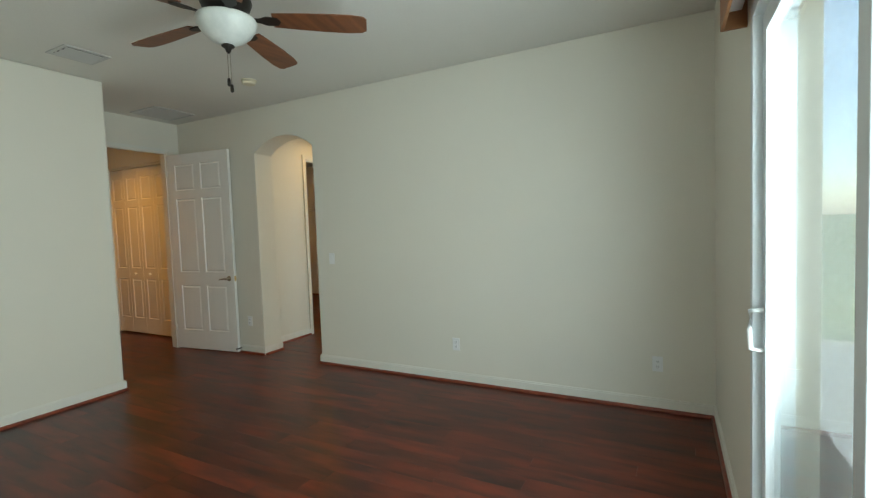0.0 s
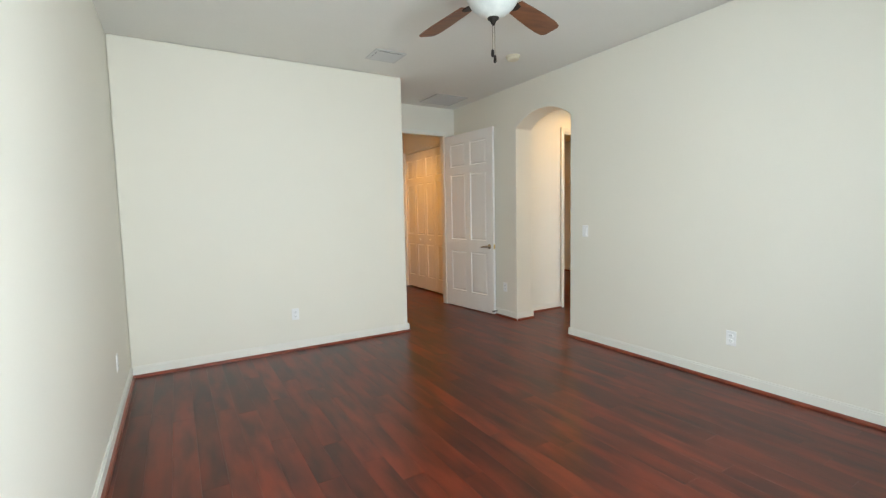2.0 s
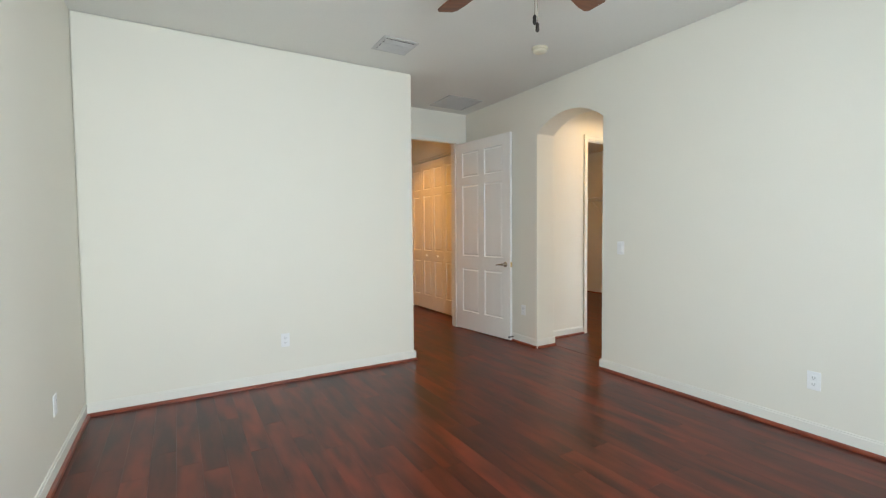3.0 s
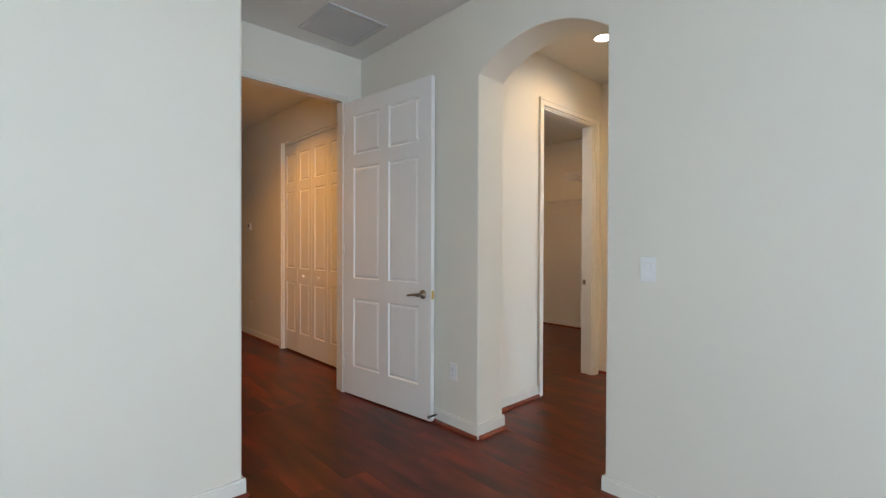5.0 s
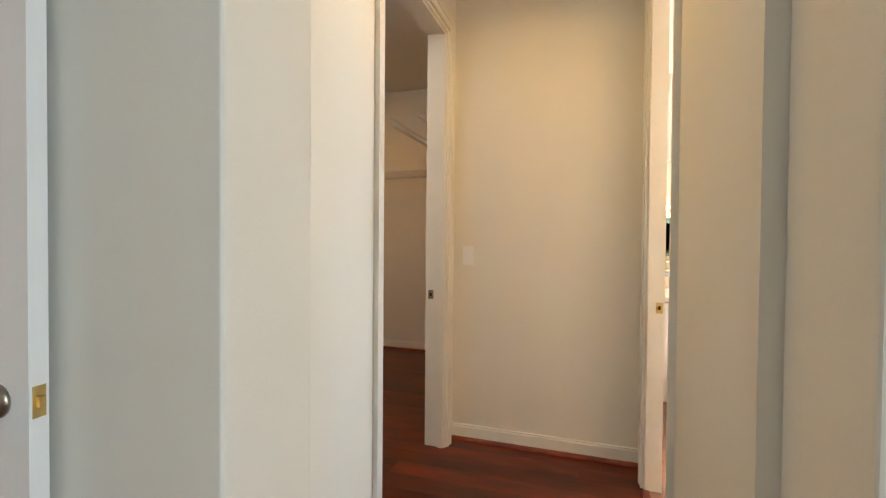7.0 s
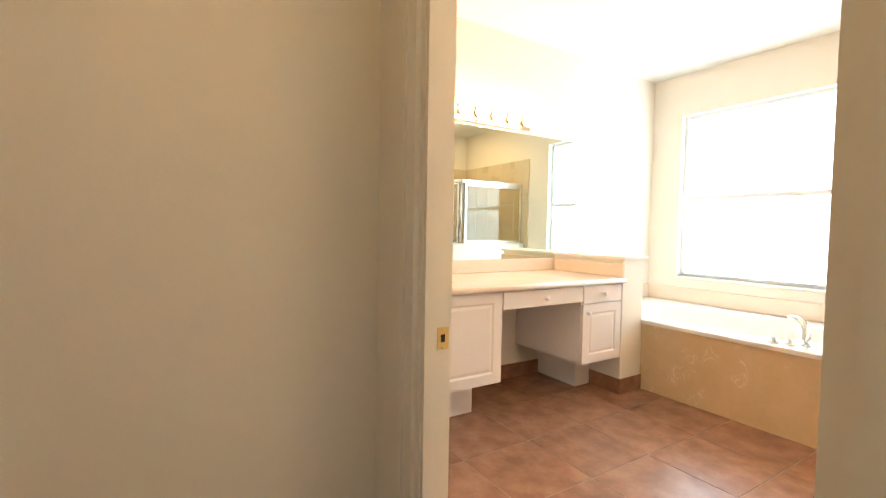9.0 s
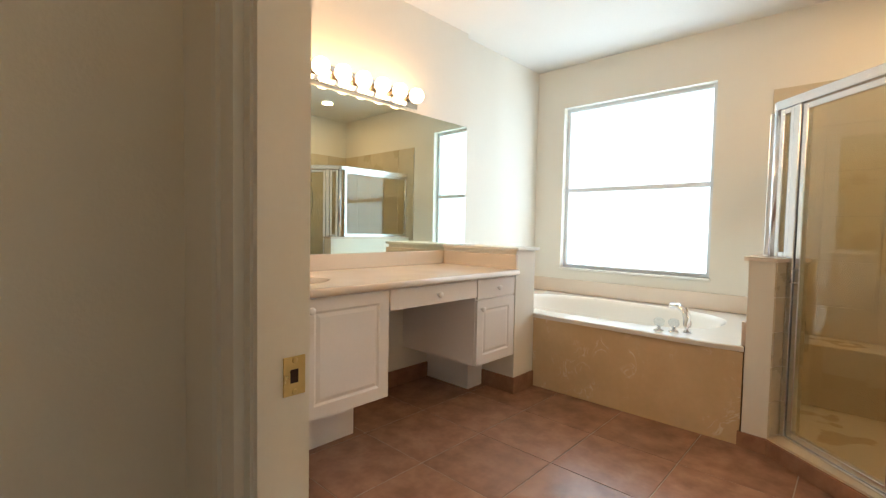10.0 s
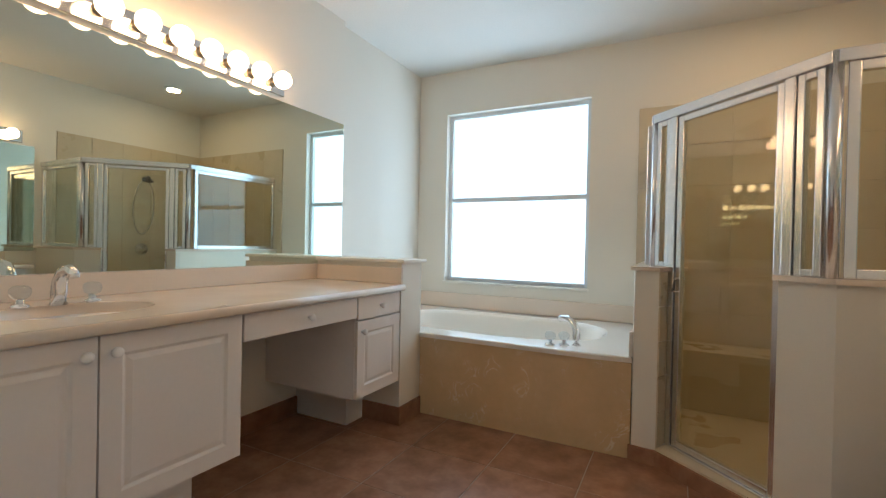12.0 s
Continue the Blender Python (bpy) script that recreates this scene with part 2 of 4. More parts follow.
def tube(bm, pts, r, seg=10):
    """A bent pipe along points; r may be one radius or one for each point."""
    pts = [Vector(p) for p in pts]
    rs = r if isinstance(r, (list, tuple)) else [r] * len(pts)
    rings = []
    for i, p in enumerate(pts):
        d = (pts[min(i + 1, len(pts) - 1)] - pts[max(i - 1, 0)]).normalized()
        q = d.to_track_quat("Z", "Y")
        rings.append([bm.verts.new(p + q @ Vector((rs[i] * math.cos(2 * math.pi * k / seg), rs[i] * math.sin(2 * math.pi * k / seg), 0))) for k in range(seg)])
    fs = []
    for a, b in zip(rings, rings[1:]):
        for k in range(seg):
            f = bm.faces.new((a[k], a[(k + 1) % seg], b[(k + 1) % seg], b[k]))
            f.smooth = True
            fs.append(f)
    fs += [bm.faces.new(rings[0][::-1]), bm.faces.new(rings[-1])]
    bmesh.ops.recalc_face_normals(bm, faces=fs)
    return bm


ORIGIN = Vector((0, 0, 0))     # where the space now being built has its own zero
BATH_ORIGIN = Vector((0, -0.055, 0))


def part(name, bm, material, parent=None, label="", m=None):
    me = bpy.data.meshes.new(name)
    bm.to_mesh(me)
    bm.free()
    me.materials.append(material)
    ob = new(name, me)
    if parent:
        ob.parent = parent
    else:
        ob.location = ORIGIN
    if m is not None:
        ob.matrix_local = m
    if label:
        tagged(ob, label)
    return ob


def thing(name, label, category, m=None, group="", kind=""):
    ob = new(name)
    ob.empty_display_size = 0.05
    ob.matrix_world = Matrix.Translation(ORIGIN) @ (m if m is not None else Matrix())
    return tagged(ob, label, category, group, kind)


def structure(name, bm, material, label, category):
    return tagged(part(name, bm, material), label, category, kind="structure")


def panel_slab(w, h, t, xs, zs, depth=0.011, lip=0.012, rise=0.026):
    """A slab in x, z with y as thickness (0 to t), with raised panels on both faces: xs and zs are pairs of panel edges."""
    bm = bmesh.new()
    cx = sorted({0.0, w, *[a for p in xs for a in p]})
    cz = sorted({0.0, h, *[a for p in zs for a in p]})
    for y, flip in ((0.0, False), (t, True)):
        grid = {(i, j): bm.verts.new((x, y, z)) for i, x in enumerate(cx) for j, z in enumerate(cz)}
        cells = []
        for i in range(len(cx) - 1):
            for j in range(len(cz) - 1):
                q = [grid[i, j], grid[i + 1, j], grid[i + 1, j + 1], grid[i, j + 1]]
                f = bm.faces.new(q[::-1] if flip else q)
                if any(abs(cx[i] - a) < 1e-6 and abs(cx[i + 1] - b) < 1e-6 for a, b in xs) and any(abs(cz[j] - a) < 1e-6 and abs(cz[j + 1] - b) < 1e-6 for a, b in zs):
                    cells.append(f)
        bm.normal_update()
        bmesh.ops.inset_individual(bm, faces=cells, thickness=lip, depth=-depth)
        bmesh.ops.inset_individual(bm, faces=cells, thickness=0.004, depth=0)
        bmesh.ops.inset_individual(bm, faces=cells, thickness=rise, depth=depth * 0.75)
    box(bm, 0.0006, w - 0.0006, 0.012, t - 0.012, 0.0006, h - 0.0006)
    for x0, x1, z0, z1 in ((0, 0, 0, h), (w, w, 0, h), (0, w, 0, 0), (0, w, h, h)):
        a, b = (x0, z0), (x1, z1)
        vs = [bm.verts.new(p) for p in ((a[0], 0, a[1]), (b[0], 0, b[1]), (b[0], t, b[1]), (a[0], t, a[1]))]
        bm.faces.new(vs)
    bmesh.ops.remove_doubles(bm, verts=bm.verts, dist=1e-5)
    bmesh.ops.recalc_face_normals(bm, faces=bm.faces)
    return bm


def bevelled(ob, width, seg=3):
    md = ob.modifiers.new("round", "BEVEL")
    md.width, md.segments, md.limit_method, md.angle_limit = width, seg, "ANGLE", radians(40)
    return ob


# ---- the shell ----
CEIL = 2.86
T = 0.25                       # arch wall's thickness
PX = -1.35                     # corner of the accent wall
LX = -3.99
DW = 1.06                      # door wall of the passage
HE = 0.12                      # hall's east wall
VN, VS, VE = -0.11, -1.115, 2.02  # lobby: north, south, east
BW0, BW1, BN = T, 3.555, -1.19  # bathroom: west, east, north
AX = 3.605                     # tub alcove's east wall
BCEIL = 2.62
AY0, AY1, ASP, ATOP = -1.203, -0.33, 2.35, 2.505  # arch


def wall_x_arch():
    pts = [(BED_S - 0.2, 0), (AY0, 0), (AY0, ASP)]
    n = 24
    for k in range(1, n):
        half, rise = (AY1 - AY0) / 2, ATOP - ASP
        R = (half * half + rise * rise) / (2 * rise)
        v = -half + 2 * half * k / n
        pts.append(((AY0 + AY1) / 2 + v, ATOP - R + math.sqrt(R * R - v * v)))
    pts += [(AY1, ASP), (AY1, 0), (DW, 0), (DW, CEIL), (BED_S - 0.2, CEIL)]
    return prism(bmesh.new(), pts, 0.0, T, "x")


bevelled(structure("wall_arch", wall_x_arch(), M_WALL, "cream painted bedroom wall with an arched opening", "wall"), 0.008)
structure("wall_south_bedroom", boxes((LX - 0.15, SD0, BED_S - 0.2, BED_S, 0, CEIL), (SD1, 0, BED_S - 0.2, BED_S, 0, CEIL), (SD0, SD1, BED_S - 0.2, BED_S, SDTOP, CEIL)), M_WALL, "cream bedroom wall around the sliding glass door", "wall")
structure("wall_west_bedroom", boxes((LX - 0.15, LX, BED_S, 0.15, 0, CEIL)), M_WALL, "plain cream painted bedroom side wall", "wall")
bevelled(structure("wall_accent", boxes((LX, PX, 0, DW, 0, CEIL)), M_WALL, "cream painted bedroom wall with rounded outer corner", "wall"), 0.018)
DX0, DX1, DTOP = -1.075, -0.15, 2.49
structure("wall_door", boxes((PX - 1.0, DX0, DW, DW + 0.12, 0, CEIL), (DX1, HE, DW, DW + 0.12, 0, CEIL), (DX0, DX1, DW, DW + 0.12, DTOP, CEIL)), M_WALL, "cream wall around the bedroom door", "wall")
BF0, BF1, BFT = 1.55, 2.98, 2.47
HD0, HD1 = 5.32, 6.1
structure("wall_hall_east", boxes((HE, T, DW, BF0, 0, CEIL), (HE, T, BF0, BF1, BFT, CEIL), (HE, T, BF1, HD0, 0, CEIL), (HE, T, HD0, HD1, 2.47, CEIL), (HE, T, HD1, 7.3, 0, CEIL)), M_WALL, "hall wall with closet opening and doorway", "wall")
structure("wall_hall_west", boxes((-1.5, -1.38, DW + 0.12, 7.3, 0, CEIL)), M_WALL, "plain painted hall side wall", "wall")
structure("wall_hall_end", boxes((-1.38, -0.95, 7.0, 7.12, 0, CEIL), (-0.05, HE, 7.0, 7.12, 0, CEIL), (-0.95, -0.05, 7.0, 7.12, 2.46, CEIL)), M_WALL, "end wall of the hall with a doorway", "wall")
structure("wall_far_room", boxes((-2.4, 1.6, 9.2, 9.3, 0, CEIL), (-2.5, -2.4, 7.12, 9.3, 0, CEIL), (1.5, 1.6, 5.0, 9.2, 0, CEIL), (T, 1.5, 4.9, 5.0, 0, CEIL)), M_WALL, "plain walls of the room beyond the hall", "wall")
structure("wall_hall_closet", boxes((0.85, 0.95, DW, 3.1, 0, CEIL), (T, 0.85, 3.02, 3.1, 0, CEIL), (T, 0.85, DW, DW + 0.06, 0, CEIL)), M_WALL, "plain walls inside the hall closet", "wall")
CX0, CX1, CT = 1.03, 1.885, 2.42
structure("wall_lobby_north", boxes((T, CX0, VN, VN + 0.12, 0, CEIL), (CX1, 4.1, VN, VN + 0.12, 0, CEIL), (CX0, CX1, VN, VN + 0.12, CT, CEIL)), M_WALL, "cream lobby wall around the closet doorway", "wall")
structure("wall_lobby_east", boxes((VE, VE + 0.12, BN - 0.01, VN + 0.06, 0, CEIL)), M_WALL, "cream painted wall at the end of the lobby", "wall")
SX0, SX1, STP = 1.034, 1.785, 2.42
ORIGIN = BATH_ORIGIN
structure("wall_bath_north", boxes((T, SX0, BN, VS, 0, CEIL), (SX1, VE + 0.06, BN, VS, 0, CEIL), (VE + 0.06, AX + 0.15, BN, BN + 0.07, 0, CEIL), (SX0, SX1, BN, VS, STP, CEIL)), M_WALL, "cream wall around the bathroom doorway", "wall")
structure("wall_bath_east", boxes((BW1, AX + 0.15, -3.602, BN, 0, BCEIL), (AX, AX + 0.15, BATH_S, -3.602, 0, BCEIL)), M_WALL, "cream bathroom wall behind the vanity and tub", "wall")
structure("wall_bath_south", boxes((T, WX0, BATH_S - 0.2, BATH_S, 0, BCEIL), (WX1, AX + 0.15, BATH_S - 0.2, BATH_S, 0, BCEIL), (WX0, WX1, BATH_S - 0.2, BATH_S, 0, WZ0), (WX0, WX1, BATH_S - 0.2, BATH_S, WZ1, BCEIL)), M_WALL, "cream bathroom wall around the window", "wall")
structure("ceiling_bath", boxes((T, AX + 0.15, BATH_S - 0.2, BN, BCEIL, BCEIL + 0.12)), M_CEIL, "flat pale bathroom ceiling", "ceiling")
ORIGIN = Vector((0, 0, 0))
structure("wall_closet", boxes((3.97, 4.1, VN + 0.12, 2.7, 0, CEIL), (0.95, 4.1, 2.7, 2.8, 0, CEIL)), M_WALL, "plain walls of the walk-in closet", "wall")
structure("ceiling", boxes((LX - 0.15, T, BED_S - 0.2, DW, CEIL, CEIL + 0.12), (-2.5, 0.95, DW, 9.3, CEIL, CEIL + 0.12), (0.95, 4.1, VN, 9.3, CEIL, CEIL + 0.12), (T, VE + 0.12, BN - 0.055, VN, CEIL - 0.02, CEIL + 0.12)), M_CEIL, "flat pale textured ceiling", "ceiling")


def skirting(x0, y0, x1, y1, nx, ny, shoe=True, h=0.095):
    """White baseboard along a wall's foot, with the wall's face on the line and (nx, ny) into the room."""
    bm, bs = bmesh.new(), bmesh.new()
    ex, ey = 0.013 * nx, 0.013 * ny
    xs, ys = sorted((x0, x1, x0 + ex, x1 + ex)), sorted((y0, y1, y0 + ey, y1 + ey))
    box(bm, xs[0], xs[-1], ys[0], ys[-1], 0.0, h - 0.012)
    xs2, ys2 = sorted((x0, x1, x0 + ex * 0.6, x1 + ex * 0.6)), sorted((y0, y1, y0 + ey * 0.6, y1 + ey * 0.6))
    box(bm, xs2[0], xs2[-1], ys2[0], ys2[-1], h - 0.012, h)
    structure("baseboard", bm, M_TRIM, "white painted wooden baseboard", "baseboard")
    if shoe:
        a, b = (x0 + ex, y0 + ey), (x1 + ex, y1 + ey)
        prof = [(0, 0), (0.019, 0), (0.018, 0.010), (0.013, 0.018), (0, 0.023)]
        va = [bs.verts.new((a[0] + nx * p, a[1] + ny * p, q)) for p, q in prof]
        vb = [bs.verts.new((b[0] + nx * p, b[1] + ny * p, q)) for p, q in prof]
        for i in range(5):
            bs.faces.new((va[i], va[(i + 1) % 5], vb[(i + 1) % 5], vb[i]))
        bs.faces.new(va)
        bs.faces.new(vb)
        bmesh.ops.recalc_face_normals(bs, faces=bs.faces)
        structure("trim", bs, M_SHOE, "reddish cherry shoe moulding along the floor", "trim")


skirting(LX, BED_S, LX, 0, 1, 0)
skirting(LX + 0.013, 0, PX + 0.013, 0, 0, -1)
skirting(PX, -0.013, PX, DW, 1, 0)
skirting(PX + 0.013, DW, DX0 - 0.06, DW, 0, -1)
skirting(0, BED_S, 0, AY0 + 0.013, -1, 0)
skirting(0, AY1 - 0.013, 0, DW, -1, 0)
skirting(0, AY0, T + 0.013, AY0, 0, 1)
skirting(0, AY1, T + 0.013, AY1, 0, -1)
skirting(T, AY1, T, VN, 1, 0)
skirting(T + 0.013, VN, CX0 - 0.062, VN, 0, -1)
skirting(VE, VN, VE, VS - 0.055, -1, 0)
ORIGIN = BATH_ORIGIN
skirting(T, VS, SX0 - 0.062, VS, 0, 1)
ORIGIN = Vector((0, 0, 0))
skirting(SD1 + 0.02, BED_S, 0, BED_S, 0, 1)
skirting(LX, BED_S, SD0 - 0.02, BED_S, 0, 1)
skirting(HE, DW + 0.12, HE, BF0 - 0.02, -1, 0)
skirting(HE, BF1 + 0.06, HE, HD0 - 0.06, -1, 0)
skirting(3.97, VN + 0.12, 3.97, 2.7, -1, 0)
skirting(0.95, 2.7, 3.97, 2.7, 0, -1)
skirting(-1.38, DW + 0.12, -1.38, 7.0, 1, 0)


def casing_y(x0, x1, top, y, ny, w=0.06, thick=0.016, depth=0.12, stop=True):
    """Door casing in a wall across y; (y, ny) is the seen face."""
    s = 1 if ny > 0 else -1
    ya, yb = sorted((y, y + s * thick))
    yc, yd = sorted((y, y + s * thick * 1.35))
    q = 0.016
    bm = boxes((x0 - w + q, x0 - 0.005, ya, yb, 0, top + 0.005), (x1 + 0.005, x1 + w - q, ya, yb, 0, top + 0.005), (x0 - w + q, x1 + w - q, ya, yb, top + 0.005, top + w - q),
               (x0 - w, x0 - w + q, yc, yd, 0, top + w - q), (x1 + w - q, x1 + w, yc, yd, 0, top + w - q), (x0 - w, x1 + w, yc, yd, top + w - q, top + w))
    back = y - s * depth
    j0, j1 = sorted((y + s * 0.003, back - s * 0.003))
    bm2 = bm
    for a, b in ((x0 - 0.006, x0 + 0.012), (x1 - 0.012, x1 + 0.006)):
        box(bm2, a, b, j0, j1, 0, top)
    box(bm2, x0 + 0.012, x1 - 0.012, j0, j1, top - 0.012, top + 0.006)
    if stop:
        m0, m1 = (j1 - 0.03, j1 - 0.004) if s > 0 else (j0 + 0.012, j0 + 0.045)
        box(bm2, x0 + 0.012, x0 + 0.023, m0, m1, 0, top - 0.012)
        box(bm2, x1 - 0.023, x1 - 0.012, m0, m1, 0, top - 0.012)
        box(bm2, x0 + 0.023, x1 - 0.023, m0, m1, top - 0.023, top - 0.012)
    return structure("trim", bm2, M_TRIM, "white painted door casing and jamb", "door casing")


casing_y(DX0, DX1, DTOP, DW, -1, w=0.034, thick=0.008)
casing_y(CX0, CX1, CT, VN, -1)
ORIGIN = BATH_ORIGIN
casing_y(SX0, SX1, STP, VS, 1, depth=0.075)
ORIGIN = Vector((0, 0, 0))
bm = boxes((HE - 0.016, HE, BF1, BF1 + 0.055, 0, BFT), (HE - 0.016, HE, BF0 - 0.055, BF0, 0, BFT), (HE - 0.016, HE, HD0 - 0.06, HD0, 0, 2.47), (HE - 0.016, HE, HD1, HD1 + 0.06, 0, 2.47), (HE - 0.022, HE, HD0 - 0.075, HD1 + 0.075, 2.47, 2.545), (HE, T, HD0, HD0 + 0.015, 0, 2.47), (HE, T, HD1 - 0.015, HD1, 0, 2.47), (HE, T, BF1 - 0.012, BF1, 0, BFT), (HE + 0.02, HE + 0.06, BF0, BF1, BFT - 0.03, BFT))
structure("trim", bm, M_TRIM, "white casing round the hall openings", "door casing")
structure("trim", boxes((-1.02, -0.95, 6.98, 7.0, 0, 2.46), (-0.05, 0.02, 6.98, 7.0, 0, 2.46), (-1.02, 0.02, 6.98, 7.0, 2.46, 2.53)), M_TRIM, "white casing of the doorway at the hall's end", "door casing")


# ---- doors ----
def six_panel(w, h, t=0.035):
    s = 0.115 * w / 0.92
    mid = w / 2
    xs = [(s, mid - s * 0.42), (mid + s * 0.42, w - s)]
    zs = [(0.235, 0.80), (0.965, 1.88), (1.985, h - 0.125)]
    return panel_slab(w, h, t, xs, zs)


def lever(parent, x, z, y, s, m=None):
    """A lever handle on the face y of a door; s is the way out of the face."""
    bm = lathe(bmesh.new(), [(0.033, 0), (0.033, 0.004), (0.028, 0.010), (0.012, 0.013), (0.011, 0.045), (0.014, 0.048), (0.014, 0.060), (0.004, 0.062)], 20, Matrix.Translation((x, y, z)) @ Matrix.Rotation(radians(-90 * s), 4, "X"))
    tube(bm, [(x, y + s * 0.053, z), (x - 0.03, y + s * 0.055, z), (x - 0.07, y + s * 0.053, z - 0.004), (x - 0.105, y + s * 0.047, z - 0.010), (x - 0.12, y + s * 0.045, z - 0.012)], [0.011, 0.0105, 0.009, 0.008, 0.005], 10)
    return part("handle", bm, M_NICKEL, parent, "aged nickel lever handle")


hinge, free = Vector((-0.168, 1.045)), Vector((-0.058, 0.062))
ang = math.degrees(math.atan2(free.y - hinge.y, free.x - hinge.x))
door = thing("door_1", "white six-panel bedroom door standing wide open against the wall", "door", pose(hinge.x, hinge.y, 0.012, 0, 0, ang), kind="structure")
DWID = (free - hinge).length
part("leaf", six_panel(DWID, 2.43), M_DOOR, door)
lever(door, DWID - 0.075, 0.89, 0.0, -1)
lever(door, DWID - 0.075, 0.89, 0.035, 1)
part("latch_plate", boxes((DWID, DWID + 0.0015, 0.006, 0.029, 0.86, 0.92), (DWID, DWID + 0.010, 0.012, 0.023, 0.88, 0.90)), M_BRASS, door, "small brass latch plate")
for hz in (0.25, 1.2, 2.2):
    part("hinge", rod(bmesh.new(), (-0.004, -0.004, hz - 0.045), (-0.004, -0.004, hz + 0.045), 0.006), M_TRIM, door)
stop_t = thing("door_stop", "dark spring door stop on the baseboard", "door stop", pose(0, 0, 0))
part("spring", rod(bmesh.new(), (-0.014, 0.05, 0.055), (-0.075, 0.05, 0.055), 0.007), M_DARK, stop_t)
part("tip", rod(bmesh.new(), (-0.075, 0.05, 0.055), (-0.09, 0.05, 0.055), 0.010), M_GREY, stop_t)

bw = (BF1 - BF0 - 0.03) / 4
for k in range(4):
    leafs = thing("bifold_door", "white panelled bifold closet door, closed", "door", pose(HE + 0.055, BF0 + 0.008 + k * (bw + 0.003), 0.02, 0, 0, 90), "bifold closet doors", "structure")
    sx = [(0.06, bw - 0.06)]
    part("leaf", panel_slab(bw, 2.41, 0.032, sx, [(0.22, 0.80), (0.96, 1.86), (1.96, 2.29)]), M_DOOR, leafs)
    if k in (1, 2):
        kx = bw / 2
        part("knob", lathe(bmesh.new(), [(0.008, 0), (0.008, 0.012), (0.016, 0.018), (0.018, 0.026), (0.012, 0.033), (0.002, 0.035)], 14, Matrix.Translation((kx, 0.032, 0.88)) @ Matrix.Rotation(radians(-90), 4, "X")), M_PLASTIC, leafs)
far_door = thing("door_2", "white panelled door ajar at the end of the hall", "door", pose(-0.06, 6.97, 0.012, 0, 0, -100), kind="structure")
part("leaf", six_panel(0.85, 2.42), M_DOOR, far_door)
lever(far_door, 0.78, 0.89, 0.0, -1)
hall_door = thing("door_3", "white panelled side door in the hall, open inward", "door", pose(HE + 0.12, HD1 - 0.03, 0.012, 0, 0, -25), kind="structure")
part("leaf", six_panel(0.72, 2.42), M_DOOR, hall_door)


def strike(x, y, z, label, material):
    t = thing("strike_plate", label, "strike plate", pose(x, y, z))
    part("plate", boxes((-0.002, 0.0, -0.0155, 0.0155, -0.026, 0.026), bev=0.0006), material, t)
    # hole is not cut: a dark box on the plate paints its shade
    part("latch_hole_shade", boxes((-0.0026, -0.002, -0.005, 0.006, -0.009, 0.009)), M_UNDER, t)
    for s in (-0.021, 0.021):
        part("screw", lathe(bmesh.new(), [(0.004, 0), (0.003, 0.001)], 10, Matrix.Translation((-0.002, 0, s)) @ Matrix.Rotation(radians(-90), 4, "Y")), material, t)


strike(SX1 - 0.0125, -1.185 - 0.055 + 0.015, 0.895, "brass strike plate in the bathroom door jamb", M_BRASS)
strike(CX1 - 0.0125, VN + 0.09, 0.895, "dark strike plate in the closet door jamb", M_NICKEL)


# ---- switches, outlets and ceiling fittings ----
def outlet(m):
    t = thing("wall_outlet", "white duplex wall outlet above the baseboard", "outlet", m, "wall outlets")
    part("plate", boxes((-0.036, 0.036, 0, 0.006, -0.058, 0.058), bev=0.003), M_PLASTIC, t)
    for s in (-0.02, 0.02):
        sk = part("socket", boxes((-0.017, 0.017, 0.004, 0.0085, s - 0.014, s + 0.014), bev=0.002), M_PLASTIC, t)
        # slots are not cut: thin dark boxes carry their shade
        part("slot_shade", boxes((-0.008, -0.005, 0.0084, 0.0089, s - 0.004, s + 0.006), (0.005, 0.008, 0.0084, 0.0089, s - 0.004, s + 0.006), (-0.002, 0.002, 0.0084, 0.0089, s - 0.011, s - 0.007)), M_GREY, sk)


def switch(m, sc=1.0):
    t = thing("light_switch", "white rocker light switch on the wall", "switch", m, "light switches")
    part("plate", boxes((-0.036 * sc, 0.036 * sc, 0, 0.006, -0.058 * sc, 0.058 * sc), bev=0.003), M_PLASTIC, t)
    part("rocker", boxes((-0.0165, 0.0165, 0.004, 0.010, -0.033, 0.033), bev=0.0025), M_PLASTIC, t)
    part("rocker_frame", boxes((-0.019, -0.0172, 0.004, 0.0075, -0.036, 0.036), (0.0172, 0.019, 0.004, 0.0075, -0.036, 0.036), (-0.0172, 0.0172, 0.004, 0.0075, 0.0335, 0.036), (-0.0172, 0.0172, 0.004, 0.0075, -0.036, -0.0335)), M_PLASTIC, t)
    for s in (-0.048, 0.048):
        part("screw", lathe(bmesh.new(), [(0.003, 0.0), (0.0025, 0.0015)], 8, Matrix.Translation((0, 0.006, s)) @ Matrix.Rotation(radians(-90), 4, "X")), M_PLASTIC, t)


outlet(pose(-2.606, 0, 0.37, 0, 0, 180))
outlet(pose(0, -2.83, 0.355, 0, 0, 90))
outlet(pose(0, -0.108, 0.39, 0, 0, 90))
outlet(pose(0, -4.5, 0.355, 0, 0, 90))
outlet(pose(LX, -0.87, 0.38, 0, 0, -90))
outlet(pose(HE, 4.03, 0.42, 0, 0, 90))
switch(pose(0, -1.41, 1.141, 0, 0, 90))
switch(pose(VE, -0.205, 1.12, 0, 0, 90))
# simple box in place of a double rocker switch; its display is made up
th = thing("thermostat", "small white box for the double rocker switch on the hall wall", "thermostat", pose(HE, 4.05, 1.50, 0, 0, 90))
part("body", boxes((-0.06, 0.06, 0, 0.025, -0.05, 0.05), bev=0.006), M_PLASTIC, th)
